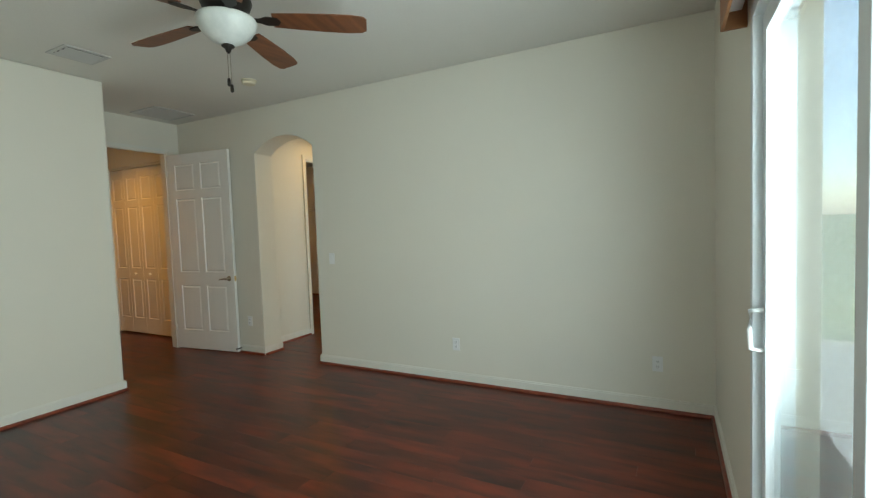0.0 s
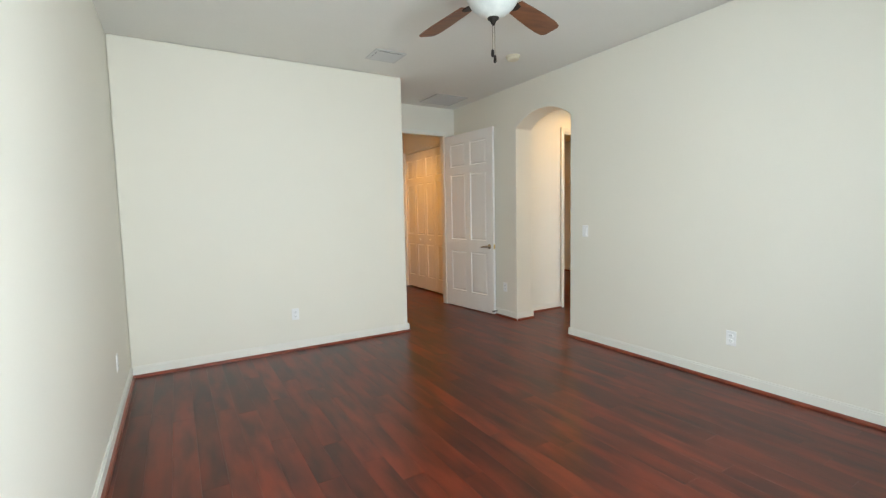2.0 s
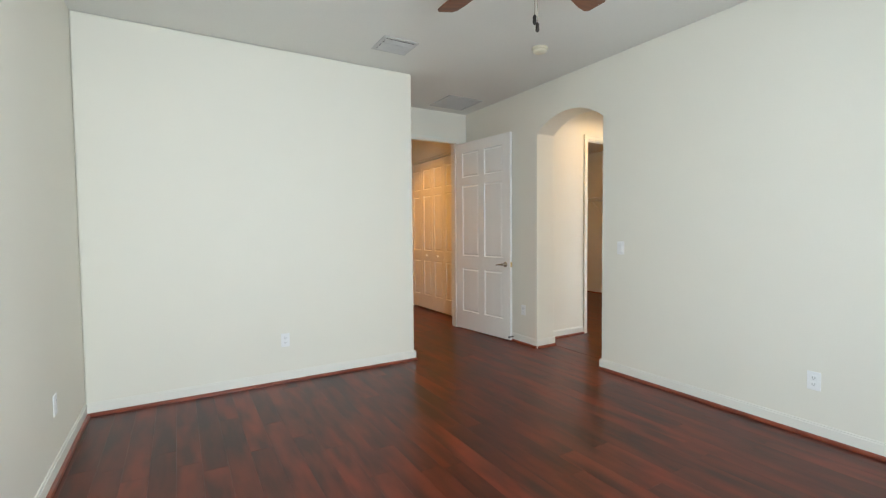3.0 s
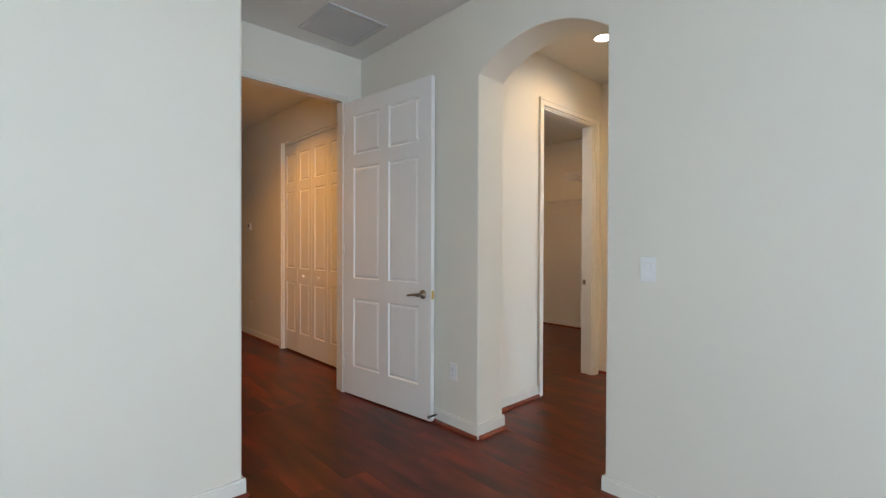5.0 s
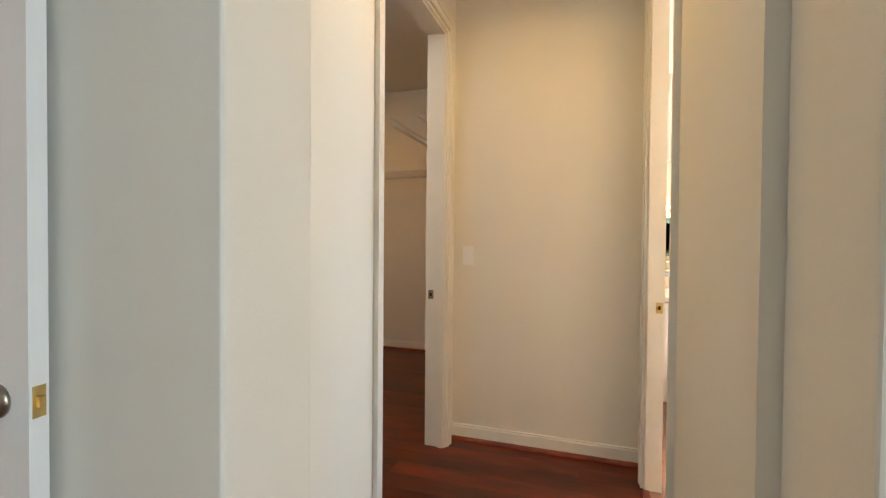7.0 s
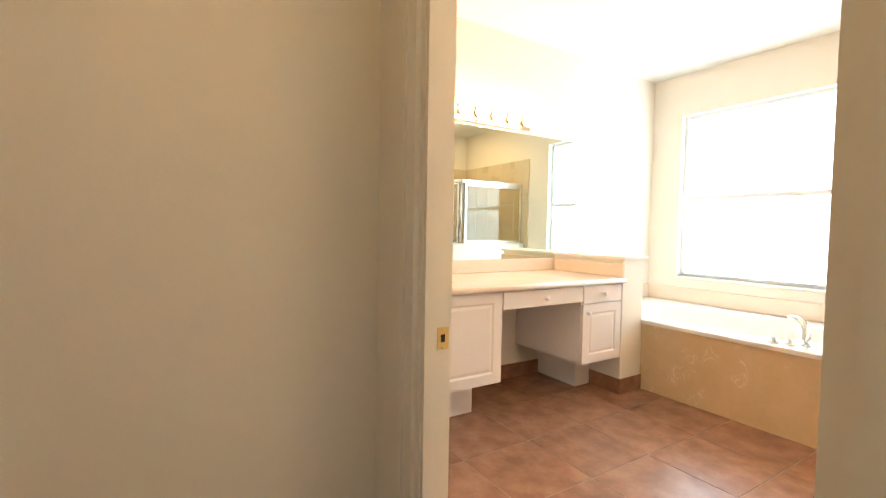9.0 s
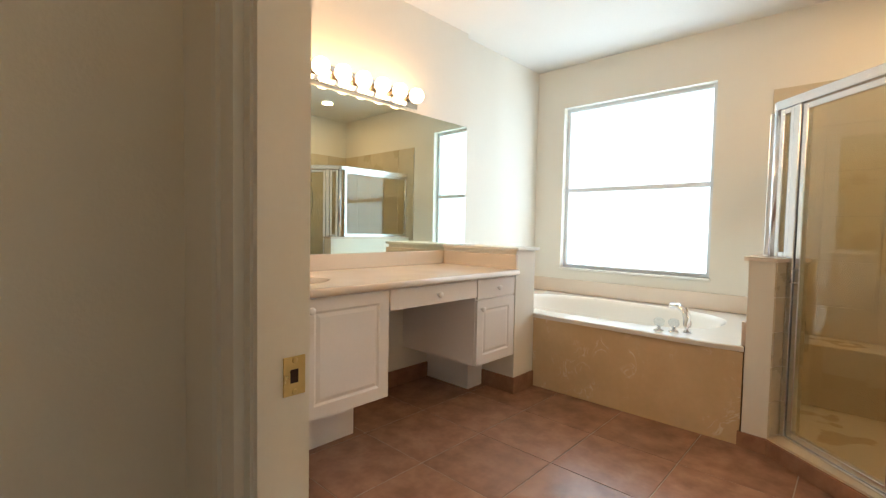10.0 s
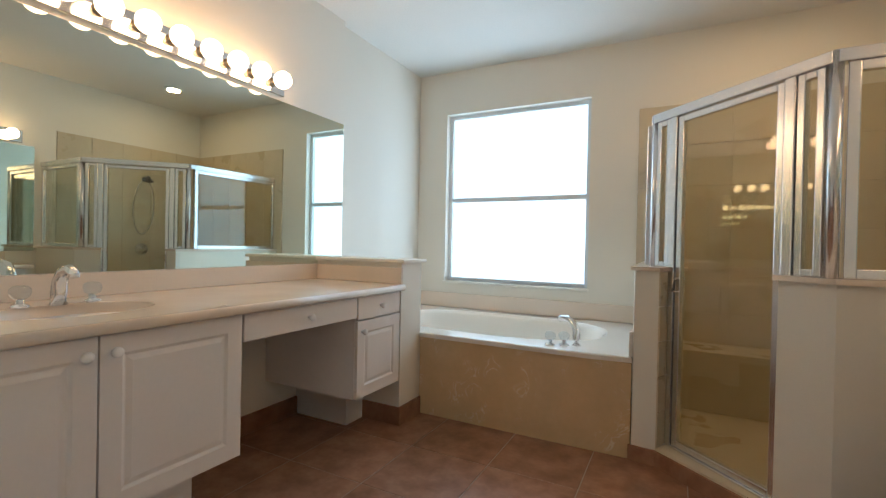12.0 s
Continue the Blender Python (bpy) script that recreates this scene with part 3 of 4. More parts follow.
part("display", boxes((-0.035, 0.01, 0.0245, 0.026, -0.005, 0.03)), M_GREY, th)

vent = thing("air_vent", "white louvred air vent flush with the ceiling", "vent", pose(-1.775, -0.545, CEIL))
part("vent_frame", boxes((-0.155, 0.155, -0.145, -0.115, -0.008, 0), (-0.155, 0.155, 0.115, 0.145, -0.008, 0), (-0.155, -0.125, -0.115, 0.115, -0.008, 0), (0.125, 0.155, -0.115, 0.115, -0.008, 0), bev=0.002), M_VENT, vent)
# no duct behind: this dark sheet paints the shade between the slats
part("duct_shade_sheet", boxes((-0.125, 0.125, -0.115, 0.115, -0.002, 0.0)), M_GREY, vent)
for k in range(3):
    bm = bmesh.new()
    box(bm, -0.125, 0.125, -0.021, 0.021, -0.001, 0.001, m=Matrix.Translation((0, -0.076 + 0.076 * k, -0.012)) @ Matrix.Rotation(radians(-22), 4, "X"))
    part("slat", bm, M_VENT, vent)
hatch = thing("ceiling_grille", "square pale return grille in the passage ceiling", "vent", pose(-0.43, 0.63, CEIL))
part("grille_frame", boxes((-0.235, 0.235, -0.235, -0.205, -0.012, 0), (-0.235, 0.235, 0.205, 0.235, -0.012, 0), (-0.235, -0.205, -0.205, 0.205, -0.012, 0), (0.205, 0.235, -0.205, 0.205, -0.012, 0), bev=0.003), M_VENT, hatch)
# dark sheet standing for the shade behind the grille
part("grille_shade_sheet", boxes((-0.205, 0.205, -0.205, 0.205, -0.001, 0)), M_GREY, hatch)
for k in range(18):
    bm = bmesh.new()
    box(bm, -0.205, 0.205, -0.0075, 0.0075, -0.0006, 0.0006, m=Matrix.Translation((0, -0.195 + 0.023 * k, -0.006)) @ Matrix.Rotation(radians(-25), 4, "X"))
    part("slat", bm, M_VENT, hatch)
sm = thing("smoke_detector", "round cream smoke detector on the ceiling", "smoke detector", pose(-0.68, -1.105, CEIL))
part("base", lathe(bmesh.new(), [(0.068, 0), (0.068, -0.012), (0.064, -0.014)], 28), M_AGED, sm)
part("cover", lathe(bmesh.new(), [(0.060, -0.014), (0.058, -0.034), (0.045, -0.042), (0.02, -0.043)], 28), M_AGED, sm)


def can_light(x, y, z):
    t = thing("recessed_light", "lit recessed ceiling light with white trim ring", "ceiling light", pose(x, y, z), "recessed lights")
    part("trim_ring", lathe(bmesh.new(), [(0.062, 0), (0.085, 0), (0.083, -0.006), (0.065, -0.008), (0.062, 0)], 28, caps=False), M_PLASTIC, t)
    part("lens", lathe(bmesh.new(), [(0.062, -0.001), (0.058, -0.004), (0.02, -0.005)], 24), M_CAN, t)


can_light(-0.71, 2.24, CEIL)
can_light(1.09, -0.61, CEIL - 0.02)
can_light(1.0, -4.0, BCEIL)
can_light(2.6, 1.4, CEIL)
hv = thing("hall_vent", "white ceiling vent far down the hall", "vent", pose(-0.3, 5.3, CEIL))
part("vent_frame", boxes((-0.2, 0.2, -0.1, 0.1, -0.01, 0), bev=0.003), M_VENT, hv)
# dark bars laid on a closed plate, coloured as its shaded gaps
part("slat", boxes((-0.17, 0.17, -0.05, -0.02, -0.014, -0.01), (-0.17, 0.17, 0.02, 0.05, -0.014, -0.01)), M_GREY, hv)

# ceiling fan
FX, FY = -1.935, -2.43
fan = thing("ceiling_fan", "five-blade ceiling fan with walnut blades and alabaster bowl light", "ceiling fan", pose(FX, FY, 0.072))
part("canopy", lathe(bmesh.new(), [(0.075, 2.788), (0.073, 2.775), (0.055, 2.752), (0.02, 2.742)], 24), M_DARK, fan)
part("downrod", rod(bmesh.new(), (0, 0, 2.70), (0, 0, 2.76), 0.013), M_DARK, fan)
part("motor_housing", lathe(bmesh.new(), [(0.03, 2.72), (0.08, 2.705), (0.125, 2.68), (0.135, 2.64), (0.12, 2.60), (0.09, 2.585), (0.075, 2.555), (0.10, 2.54)], 32), M_DARK, fan)
part("bowl", lathe(bmesh.new(), [(0.152, 2.545), (0.158, 2.535), (0.150, 2.505), (0.125, 2.465), (0.085, 2.43), (0.04, 2.408), (0.012, 2.402)], 36), M_BOWL, fan, "frosted alabaster glass bowl shade")
part("finial", lathe(bmesh.new(), [(0.034, 2.405), (0.033, 2.398), (0.018, 2.388), (0.012, 2.372), (0.004, 2.362)], 18), M_DARK, fan)
for dx, z1 in ((-0.007, 2.225), (0.010, 2.195)):
    ch = part("pull_chain", rod(bmesh.new(), (dx, 0, 2.37), (dx, 0, z1), 0.0016, 6), M_NICKEL, fan)
    part("pull_fob", lathe(bmesh.new(), [(0.003, z1 + 0.003), (0.008, z1 - 0.004), (0.009, z1 - 0.035), (0.004, z1 - 0.042)], 10, Matrix.Translation((dx, 0, 0))), M_DARK, ch)
for k in range(5):
    a = radians(20 + 72 * k)
    rot = Matrix.Rotation(a, 4, "Z") @ Matrix.Translation((0, 0, 2.553)) @ Matrix.Rotation(radians(-12), 4, "X")
    bm = bmesh.new()
    outline = [(0.20, -0.052), (0.32, -0.062), (0.46, -0.070), (0.58, -0.072), (0.645, -0.064), (0.665, -0.045), (0.668, 0.045), (0.648, 0.064), (0.58, 0.072), (0.46, 0.070), (0.32, 0.062), (0.20, 0.052)]
    prism(bm, [(0.02 + p * 1.11, q * 1.08) for p, q in outline], -0.003, 0.003)
    bmesh.ops.transform(bm, matrix=rot, verts=bm.verts)
    bl = part("blade", bm, M_BLADE, fan)
    bm = bmesh.new()
    prism(bm, [(0.09, -0.018), (0.17, -0.016), (0.21, -0.036), (0.27, -0.030), (0.285, 0.0), (0.27, 0.030), (0.21, 0.036), (0.17, 0.016), (0.09, 0.018)], -0.010, -0.004)
    bmesh.ops.transform(bm, matrix=rot, verts=bm.verts)
    part("blade_iron", bm, M_DARK, bl)

# ---- sliding door, valance and the yard ----
sd = thing("sliding_door", "white-framed sliding glass patio door", "sliding door", pose(0, 0, 0), kind="structure")
yf = BED_S
part("door_frame", boxes((SD1 - 0.045, SD1, yf - 0.12, yf + 0.012, 0, SDTOP), (SD0, SD0 + 0.045, yf - 0.12, yf + 0.012, 0, SDTOP), (SD0 + 0.045, SD1 - 0.045, yf - 0.12, yf + 0.012, SDTOP - 0.045, SDTOP), (SD0 + 0.045, SD1 - 0.045, yf - 0.12, yf + 0.005, 0, 0.025), bev=0.003), M_VINYL, sd)
for x0, x1, dy in ((-2.66, SD1 - 0.05, -0.035), (SD0 + 0.045, -2.58, -0.085)):
    pn = part("sash", boxes((x0, x0 + 0.06, yf + dy - 0.017, yf + dy + 0.017, 0.03, SDTOP - 0.05), (x1 - 0.06, x1, yf + dy - 0.017, yf + dy + 0.017, 0.03, SDTOP - 0.05), (x0 + 0.06, x1 - 0.06, yf + dy - 0.017, yf + dy + 0.017, 0.03, 0.11), (x0 + 0.06, x1 - 0.06, yf + dy - 0.017, yf + dy + 0.017, SDTOP - 0.12, SDTOP - 0.05), bev=0.003), M_VINYL, sd)
    gl = part("pane", boxes((x0 + 0.055, x1 - 0.055, yf + dy - 0.003, yf + dy + 0.003, 0.10, SDTOP - 0.11)), M_GLASS, pn)
    gl.visible_shadow = False
hd = part("handle", tube(bmesh.new(), [(SD1 - 0.08, yf - 0.02, 0.95), (SD1 - 0.08, yf + 0.022, 0.955), (SD1 - 0.08, yf + 0.026, 1.025), (SD1 - 0.08, yf + 0.022, 1.095), (SD1 - 0.08, yf - 0.02, 1.10)], 0.009, 8), M_PLASTIC, sd, "white pull handle")
vl = thing("valance", "wooden blind valance above the sliding door", "valance", pose(0, 0, 0))
part("valance_front", boxes((SD0 - 0.1, -1.46, yf + 0.08, yf + 0.093, 2.195, 2.345), bev=0.003), M_WOODV, vl)
part("valance_end", boxes((-1.473, -1.46, yf, yf + 0.08, 2.195, 2.345), bev=0.002), M_WOODV, vl)
part("valance_top", boxes((SD0 - 0.1, -1.473, yf, yf + 0.08, 2.333, 2.345)), M_WOODV, vl)
part("head_rail", boxes((SD0 - 0.08, -1.48, yf + 0.02, yf + 0.07, 2.26, 2.30), bev=0.003), M_PLASTIC, vl)
structure("ground", boxes((-400, 400, -400, 400, -0.30, -0.16)), M_GRASS, "green lawn reaching far off", "ground")
structure("pavement", boxes((-7.5, 3.0, -9.58, BED_S - 0.2, -0.16, -0.05)), M_PATIO, "pale concrete patio outside the door", "patio")
nb = thing("neighbour_house", "cream stucco neighbouring house with tiled roof", "house", pose(0, 0, 0))
part("wall", boxes((-14, 8, -12.2, -9.6, -0.2, 2.9)), M_STUCCO, nb)
part("fascia", boxes((-14.4, 8.4, -9.6, -9.15, 2.75, 2.92)), M_TRIM, nb)
bm = bmesh.new()
prism(bm, [(-9.1, 2.92), (-12.4, 4.4), (-12.4, 2.92)], -14.4, 8.4, "x")
part("roof", bm, M_ROOF, nb)

# ---- walk-in closet ----
def wire_shelf(m, length, depth, label):
    t = thing("wire_shelf", label, "shelf", m, "closet wire shelves")
    bm = bmesh.new()
    for k in range(int(length / 0.03)):
        rod(bm, (k * 0.03, 0.0, 0), (k * 0.03, depth, 0), 0.0018, 5)
        rod(bm, (k * 0.03, depth, 0), (k * 0.03, depth, -0.045), 0.0018, 5)
    part("wire_deck", bm, M_WIRE, t)
    for y, z in ((0.01, -0.004), (depth * 0.5, -0.004), (depth, -0.002), (depth, -0.045)):
        part("rail", rod(bmesh.new(), (0, y, z), (length, y, z), 0.0035, 8), M_WIRE, t)
    for x in (0.25, length - 0.3):
        part("brace", rod(bmesh.new(), (x, depth - 0.01, -0.03), (x, 0.0, -0.28), 0.006, 8), M_WIRE, t)
    part("hanging_rod", rod(bmesh.new(), (0, depth - 0.03, -0.06), (length, depth - 0.03, -0.06), 0.012, 12), M_WIRE, t)


wire_shelf(pose(3.97, VN + 0.45, 1.93, 0, 0, 90), 2.1, 0.30, "white wire closet shelf with hanging rod on the far wall")
wire_shelf(pose(2.2, VN + 0.12, 2.05, 0, 0, 0), 1.75, 0.40, "white wire closet shelf with braces beside the doorway")

# ---- bathroom: vanity ----
ORIGIN = BATH_ORIGIN
CF, CZ, CT0 = 2.895, 0.262, 0.795   # cabinet front, bottom, top
CTOP = 0.833


def cab_door(y0, y1, z0, z1, parent, knob=None, face=CF, s=-1):
    """A raised-panel cabinet door whose front looks along s in x."""
    w, h = y1 - y0, z1 - z0
    r = 0.058
    m = Matrix.Translation((face, y1, z0)) @ Matrix.Rotation(radians(-90), 4, "Z") if s < 0 else Matrix.Translation((face, y0, z0)) @ Matrix.Rotation(radians(90), 4, "Z")
    d = part("door", panel_slab(w, h, 0.018, [(r, w - r)], [(r, h - r)], depth=0.0055, lip=0.014, rise=0.022), M_CAB, parent, m=m)
    if knob:
        kx = knob[0]
        part("knob", lathe(bmesh.new(), [(0.007, 0), (0.007, 0.008), (0.013, 0.013), (0.0165, 0.020), (0.0155, 0.027), (0.009, 0.032), (0.001, 0.033)], 16, Matrix.Translation((kx, 0, knob[1])) @ Matrix.Rotation(radians(90), 4, "X")), M_PLASTIC, d, "round white knob")
    return d


def cabinet(label, y0, y1, k0, k1, doors, drawers, face=CF, s=-1, back=BW1):
    t = thing("vanity_cabinet", label, "cabinet", pose(0, 0, 0), "bathroom vanity cabinets")
    xs = sorted((face - s * 0.019, back))
    part("body", boxes((xs[0], xs[1], y0 + 0.002, y1 - 0.002, CZ, CT0)), M_CAB, t)
    kx = sorted((face - s * 0.26, back))
    part("toe_kick", boxes((kx[0], kx[1], k0, k1, 0, CZ)), M_CAB, t)
    for d in doors:
        cab_door(*d[:4], t, d[4], face, s)
    for a, b, z0, z1 in drawers:
        x0, x1 = sorted((face, face - s * 0.018))
        dr = part("drawer_front", boxes((x0, x1, a, b, z0, z1), bev=0.004), M_CAB, t)
        part("knob", lathe(bmesh.new(), [(0.007, 0), (0.007, 0.008), (0.013, 0.013), (0.0165, 0.020), (0.0155, 0.027), (0.009, 0.032), (0.001, 0.033)], 16, Matrix.Translation((face, (a + b) / 2, (z0 + z1) / 2)) @ Matrix.Rotation(radians(90 * s), 4, "Y")), M_PLASTIC, dr, "round white knob")
    return t


cabinet("white two-door sink cabinet raised on a recessed plinth", -2.28, -1.34, -2.26, -1.34,
        [(-2.276, -1.812, CZ + 0.004, CT0 - 0.004, (0.034, 0.475)), (-1.806, -1.344, CZ + 0.004, CT0 - 0.004, (0.428, 0.475))], [])
cabinet("white narrow cabinet with drawer and door beside the knee wall", -3.355, -2.96, -3.355, -3.2,
        [(-3.352, -2.964, CZ + 0.004, 0.665, (0.035, 0.345))], [(-3.352, -2.964, 0.672, CT0 - 0.004)])
ap = thing("desk_drawer", "white apron drawer over the open knee space", "drawer", pose(0, 0, 0))
part("body", boxes((CF + 0.019, BW1 - 0.1, -2.958, -2.284, 0.69, CT0)), M_CAB, ap)
df = part("drawer_front", boxes((CF, CF + 0.018, -2.957, -2.286, 0.685, CT0 - 0.004), bev=0.004), M_CAB, ap)
part("knob", lathe(bmesh.new(), [(0.007, 0), (0.007, 0.008), (0.013, 0.013), (0.0165, 0.020), (0.0155, 0.027), (0.009, 0.032), (0.001, 0.033)], 16, Matrix.Translation((CF, -2.62, 0.737)) @ Matrix.Rotation(radians(-90), 4, "Y")), M_PLASTIC, df)


def countertop(name, x_front, x_back, y0, y1, sink_y, side_y=None):
    """Cream top with an oval basin moulded in, a rounded front edge and splash boards."""
    t = thing(name, "cream cultured-marble vanity top with moulded oval basin and splash", "countertop", pose(0, 0, 0))
    s = 1 if x_back > x_front else -1
    cx = (x_front + x_back) / 2 - s * 0.01
    rx, ry, n = 0.175, 0.235, 40
    bm = bmesh.new()
    x0, x1 = x_front + s * 0.019, x_back
    corners = []
    for k in range(n):
        a = 2 * math.pi * k / n
        dx, dy = math.cos(a), math.sin(a)
        corners.append((dx, dy))
    lo, hi = min(x0, x1), max(x0, x1)
    rings = []
    hw = 0.33
    for dx, dy in corners:
        fx = (hi - cx) / dx if dx > 1e-6 else ((lo - cx) / dx if dx < -1e-6 else 9)
        fy = hw / abs(dy) if abs(dy) > 1e-6 else 9
        f = min(fx, fy)
        rings.append((cx + dx * f, sink_y + dy * f))
    profs = [(1.0, 0.0), (0.985, -0.004), (0.95, -0.02), (0.85, -0.075), (0.65, -0.115), (0.35, -0.13), (0.08, -0.132)]
    loops = [[bm.verts.new((a, b, CTOP)) for a, b in rings]]
    for f, z in profs:
        loops.append([bm.verts.new((cx + rx * f * dx, sink_y + ry * f * dy, CTOP + z)) for dx, dy in corners])
    for a, b in zip(loops, loops[1:]):
        for k in range(n):
            fc = bm.faces.new((a[k], a[(k + 1) % n], b[(k + 1) % n], b[k]))
            fc.smooth = a is not loops[0]
    bm.faces.new(loops[-1])
    bmesh.ops.recalc_face_normals(bm, faces=bm.faces)
    if sum(f.normal.z for f in bm.faces) < 0:
        bmesh.ops.reverse_faces(bm, faces=bm.faces)
    for a, b in ((y0, sink_y - hw), (sink_y + hw, y1)):
        if b - a > 0.01:
            box(bm, lo, hi, a, b, CTOP - 0.036, CTOP)
    box(bm, *sorted((x0, x0 + s * 0.012)), sink_y - hw, sink_y + hw, CTOP - 0.036, CTOP - 0.0005)
    part("top", bm, M_COUNTER, t)
    bm = bmesh.new()
    prof = [(0.02, 0.0), (0.006, -0.002), (0.001, -0.009), (0.0, -0.02), (0.002, -0.030), (0.008, -0.036), (0.02, -0.036)]
    prism(bm, [(x_front + s * p, CTOP + q) for p, q in prof], y0, y1, "y")
    for f in bm.faces:
        f.smooth = len(f.verts) == 4
    part("front_edge", bm, M_COUNTER, t)
    bs = sorted((x_back, x_back - s * 0.02))
    part("backsplash", boxes((bs[0], bs[1], y0, y1, CTOP, CTOP + 0.095), bev=0.004), M_COUNTER, t)
    if side_y is not None:
        lo2, hi2 = sorted((x_front + s * 0.02, x_back - s * 0.021))
        part("side_splash", boxes((lo2, hi2, side_y, side_y + 0.02, CTOP, CTOP + 0.095), bev=0.004), M_COUNTER, t)
    return t


countertop("countertop", 2.862, BW1, -3.362, BN, -1.88, -3.362)


def faucet(x, y, s, z=CTOP):
    t = thing("faucet", "chrome basin faucet with two crystal handles", "faucet", pose(x, y, z))
    part("spout", tube(bmesh.new(), [(0, 0, 0), (0, 0, 0.04), (s * 0.012, 0, 0.085), (s * 0.04, 0, 0.118), (s * 0.08, 0, 0.125), (s * 0.105, 0, 0.112), (s * 0.11, 0, 0.10)], [0.028, 0.024, 0.022, 0.02, 0.018, 0.016, 0.014], 14), M_CHROME, t)
    part("lift_rod", rod(bmesh.new(), (-s * 0.02, 0, 0.0), (-s * 0.02, 0, 0.11), 0.004), M_CHROME, t)
    for dy in (-0.102, 0.102):
        b = part("handle_base", lathe(bmesh.new(), [(0.026, 0), (0.025, 0.008), (0.012, 0.014), (0.011, 0.028)], 18, Matrix.Translation((0, dy, 0))), M_CHROME, t)
        part("handle", lathe(bmesh.new(), [(0.012, 0.028), (0.026, 0.036), (0.031, 0.050), (0.030, 0.062), (0.020, 0.072), (0.006, 0.074)], 8, Matrix.Translation((0, dy, 0))), M_CRYSTAL, b, "faceted clear crystal handle")


faucet(3.36, -1.90, -1)


def light_bar(x, y0, y1, n, s, z=1.918):
    t = thing("vanity_light", "chrome vanity light bar with lit round bulbs", "light fixture", pose(0, 0, 0), "vanity light bars")
    part("plate", boxes((*sorted((x, x + s * 0.028)), y0, y1, z - 0.058, z + 0.055), bev=0.004), M_CHROME, t)
    for k in range(n):
        y = y0 + (y1 - y0) * (k + 0.62) / (n + 0.24)
        turn = Matrix.Translation((x + s * 0.028, y, z)) @ Matrix.Rotation(radians(90 * s), 4, "Y")
        sk = part("socket", lathe(bmesh.new(), [(0.026, 0), (0.026, 0.006), (0.019, 0.012), (0.018, 0.04), (0.02, 0.042)], 16, turn), M_NICKEL, t)
        prof = [(0.016, 0.036)] + [(0.049 * math.sin(a), 0.084 - 0.049 * math.cos(a)) for a in [0.45 + (math.pi - 0.47) * i / 10 for i in range(11)]]
        part("bulb", lathe(bmesh.new(), prof, 18, turn), M_BULB, sk, "lit round white bulb")


light_bar(BW1, -3.04, -1.85, 8, -1, 1.974)
mi = tagged(part("wall_mirror", boxes((BW1 - 0.006, BW1 - 0.001, -3.597, BN - 0.03, CTOP + 0.097, 1.896)), M_MIRROR), "large frameless mirror above the vanity splash", "mirror")

# second vanity across the room
V2 = 0.80
cabinet("white vanity cabinet below the second mirror", -2.86, -1.5, -2.8, -1.5,
        [(-2.856, -2.19, CZ + 0.004, CT0 - 0.004, (0.03, 0.48)), (-2.18, -1.504, CZ + 0.004, CT0 - 0.004, (0.63, 0.48))], [], V2, 1, BW0)
countertop("countertop", V2 + 0.033, BW0, -2.89, -1.45, -2.1)
faucet(0.33, -2.1, 1)
tagged(part("wall_mirror", boxes((BW0 + 0.001, BW0 + 0.006, -3.095, -1.5, CTOP + 0.097, 1.91)), M_MIRROR), "smaller frameless mirror over the second vanity", "mirror")
light_bar(BW0, -3.0, -1.99, 6, 1, 1.985)

# ---- knee wall, tub ----
def cap(name, pts, z, label):
    bm = prism(bmesh.new(), pts, z, z + 0.022)
    return bevelled(structure(name, bm, M_TRIM if "white" in label else M_STILE, label, "wall cap"), 0.005, 2)


structure("wall_knee", boxes((2.895, BW1, -3.595, -3.364, 0, 0.955)), M_WALL, "low cream knee wall between vanity and tub", "wall")
cap("trim", [(2.87, -3.62), (BW1, -3.62), (BW1, -3.345), (2.87, -3.345)], 0.955, "white painted cap of the knee wall")
tub = thing("bathtub", "cream garden bathtub set in a marble-fronted deck", "bathtub", pose(0, 0, 0))
TX0, TX1, TY0, TY1, TZ = 1.652, AX, BATH_S, -3.597, 0.513
part("front_panel", boxes((TX0, 2.895, TY1 - 0.03, TY1, 0, TZ - 0.028)), M_ONYX, tub, "tan cultured-marble front panel with pale veins")
bm = bmesh.new()
n = 48
tcx, tcy, trx, tr_y = (TX0 + AX) / 2 + 0.02, (TY0 + TY1) / 2 - 0.02, 0.80, 0.44
angs = [2 * math.pi * k / n for k in range(n)]
def rim(a):
    dx, dy = math.cos(a), math.sin(a)
    fs = [(TX1 - tcx) / dx if dx > 1e-6 else 9, (TX0 - tcx) / dx if dx < -1e-6 else 9, (TY1 + 0.012 - tcy) / dy if dy > 1e-6 else 9, (TY0 - tcy) / dy if dy < -1e-6 else 9]
    f = min(fs)
    return tcx + dx * f, tcy + dy * f
loops = [[bm.verts.new((*rim(a), TZ - 0.028)) for a in angs], [bm.verts.new((*rim(a), TZ - 0.006)) for a in angs], [bm.verts.new((rim(a)[0] * 0.996 + tcx * 0.004, rim(a)[1] * 0.99 + tcy * 0.01, TZ)) for a in angs]]
for f, z in ((1.0, 0.0), (0.985, -0.006), (0.96, -0.03), (0.90, -0.2), (0.82, -0.36), (0.66, -0.41), (0.2, -0.415)):
    def sup(v):
        return math.copysign(abs(v) ** 0.75, v)
    loops.append([bm.verts.new((tcx + trx * f * sup(math.cos(a)), tcy + tr_y * f * sup(math.sin(a)), TZ + z)) for a in angs])
for i, (a, b) in enumerate(zip(loops, loops[1:])):
    for k in range(n):
        fc = bm.faces.new((a[k], a[(k + 1) % n], b[(k + 1) % n], b[k]))
        fc.smooth = i >= 3
bm.faces.new(loops[-1])
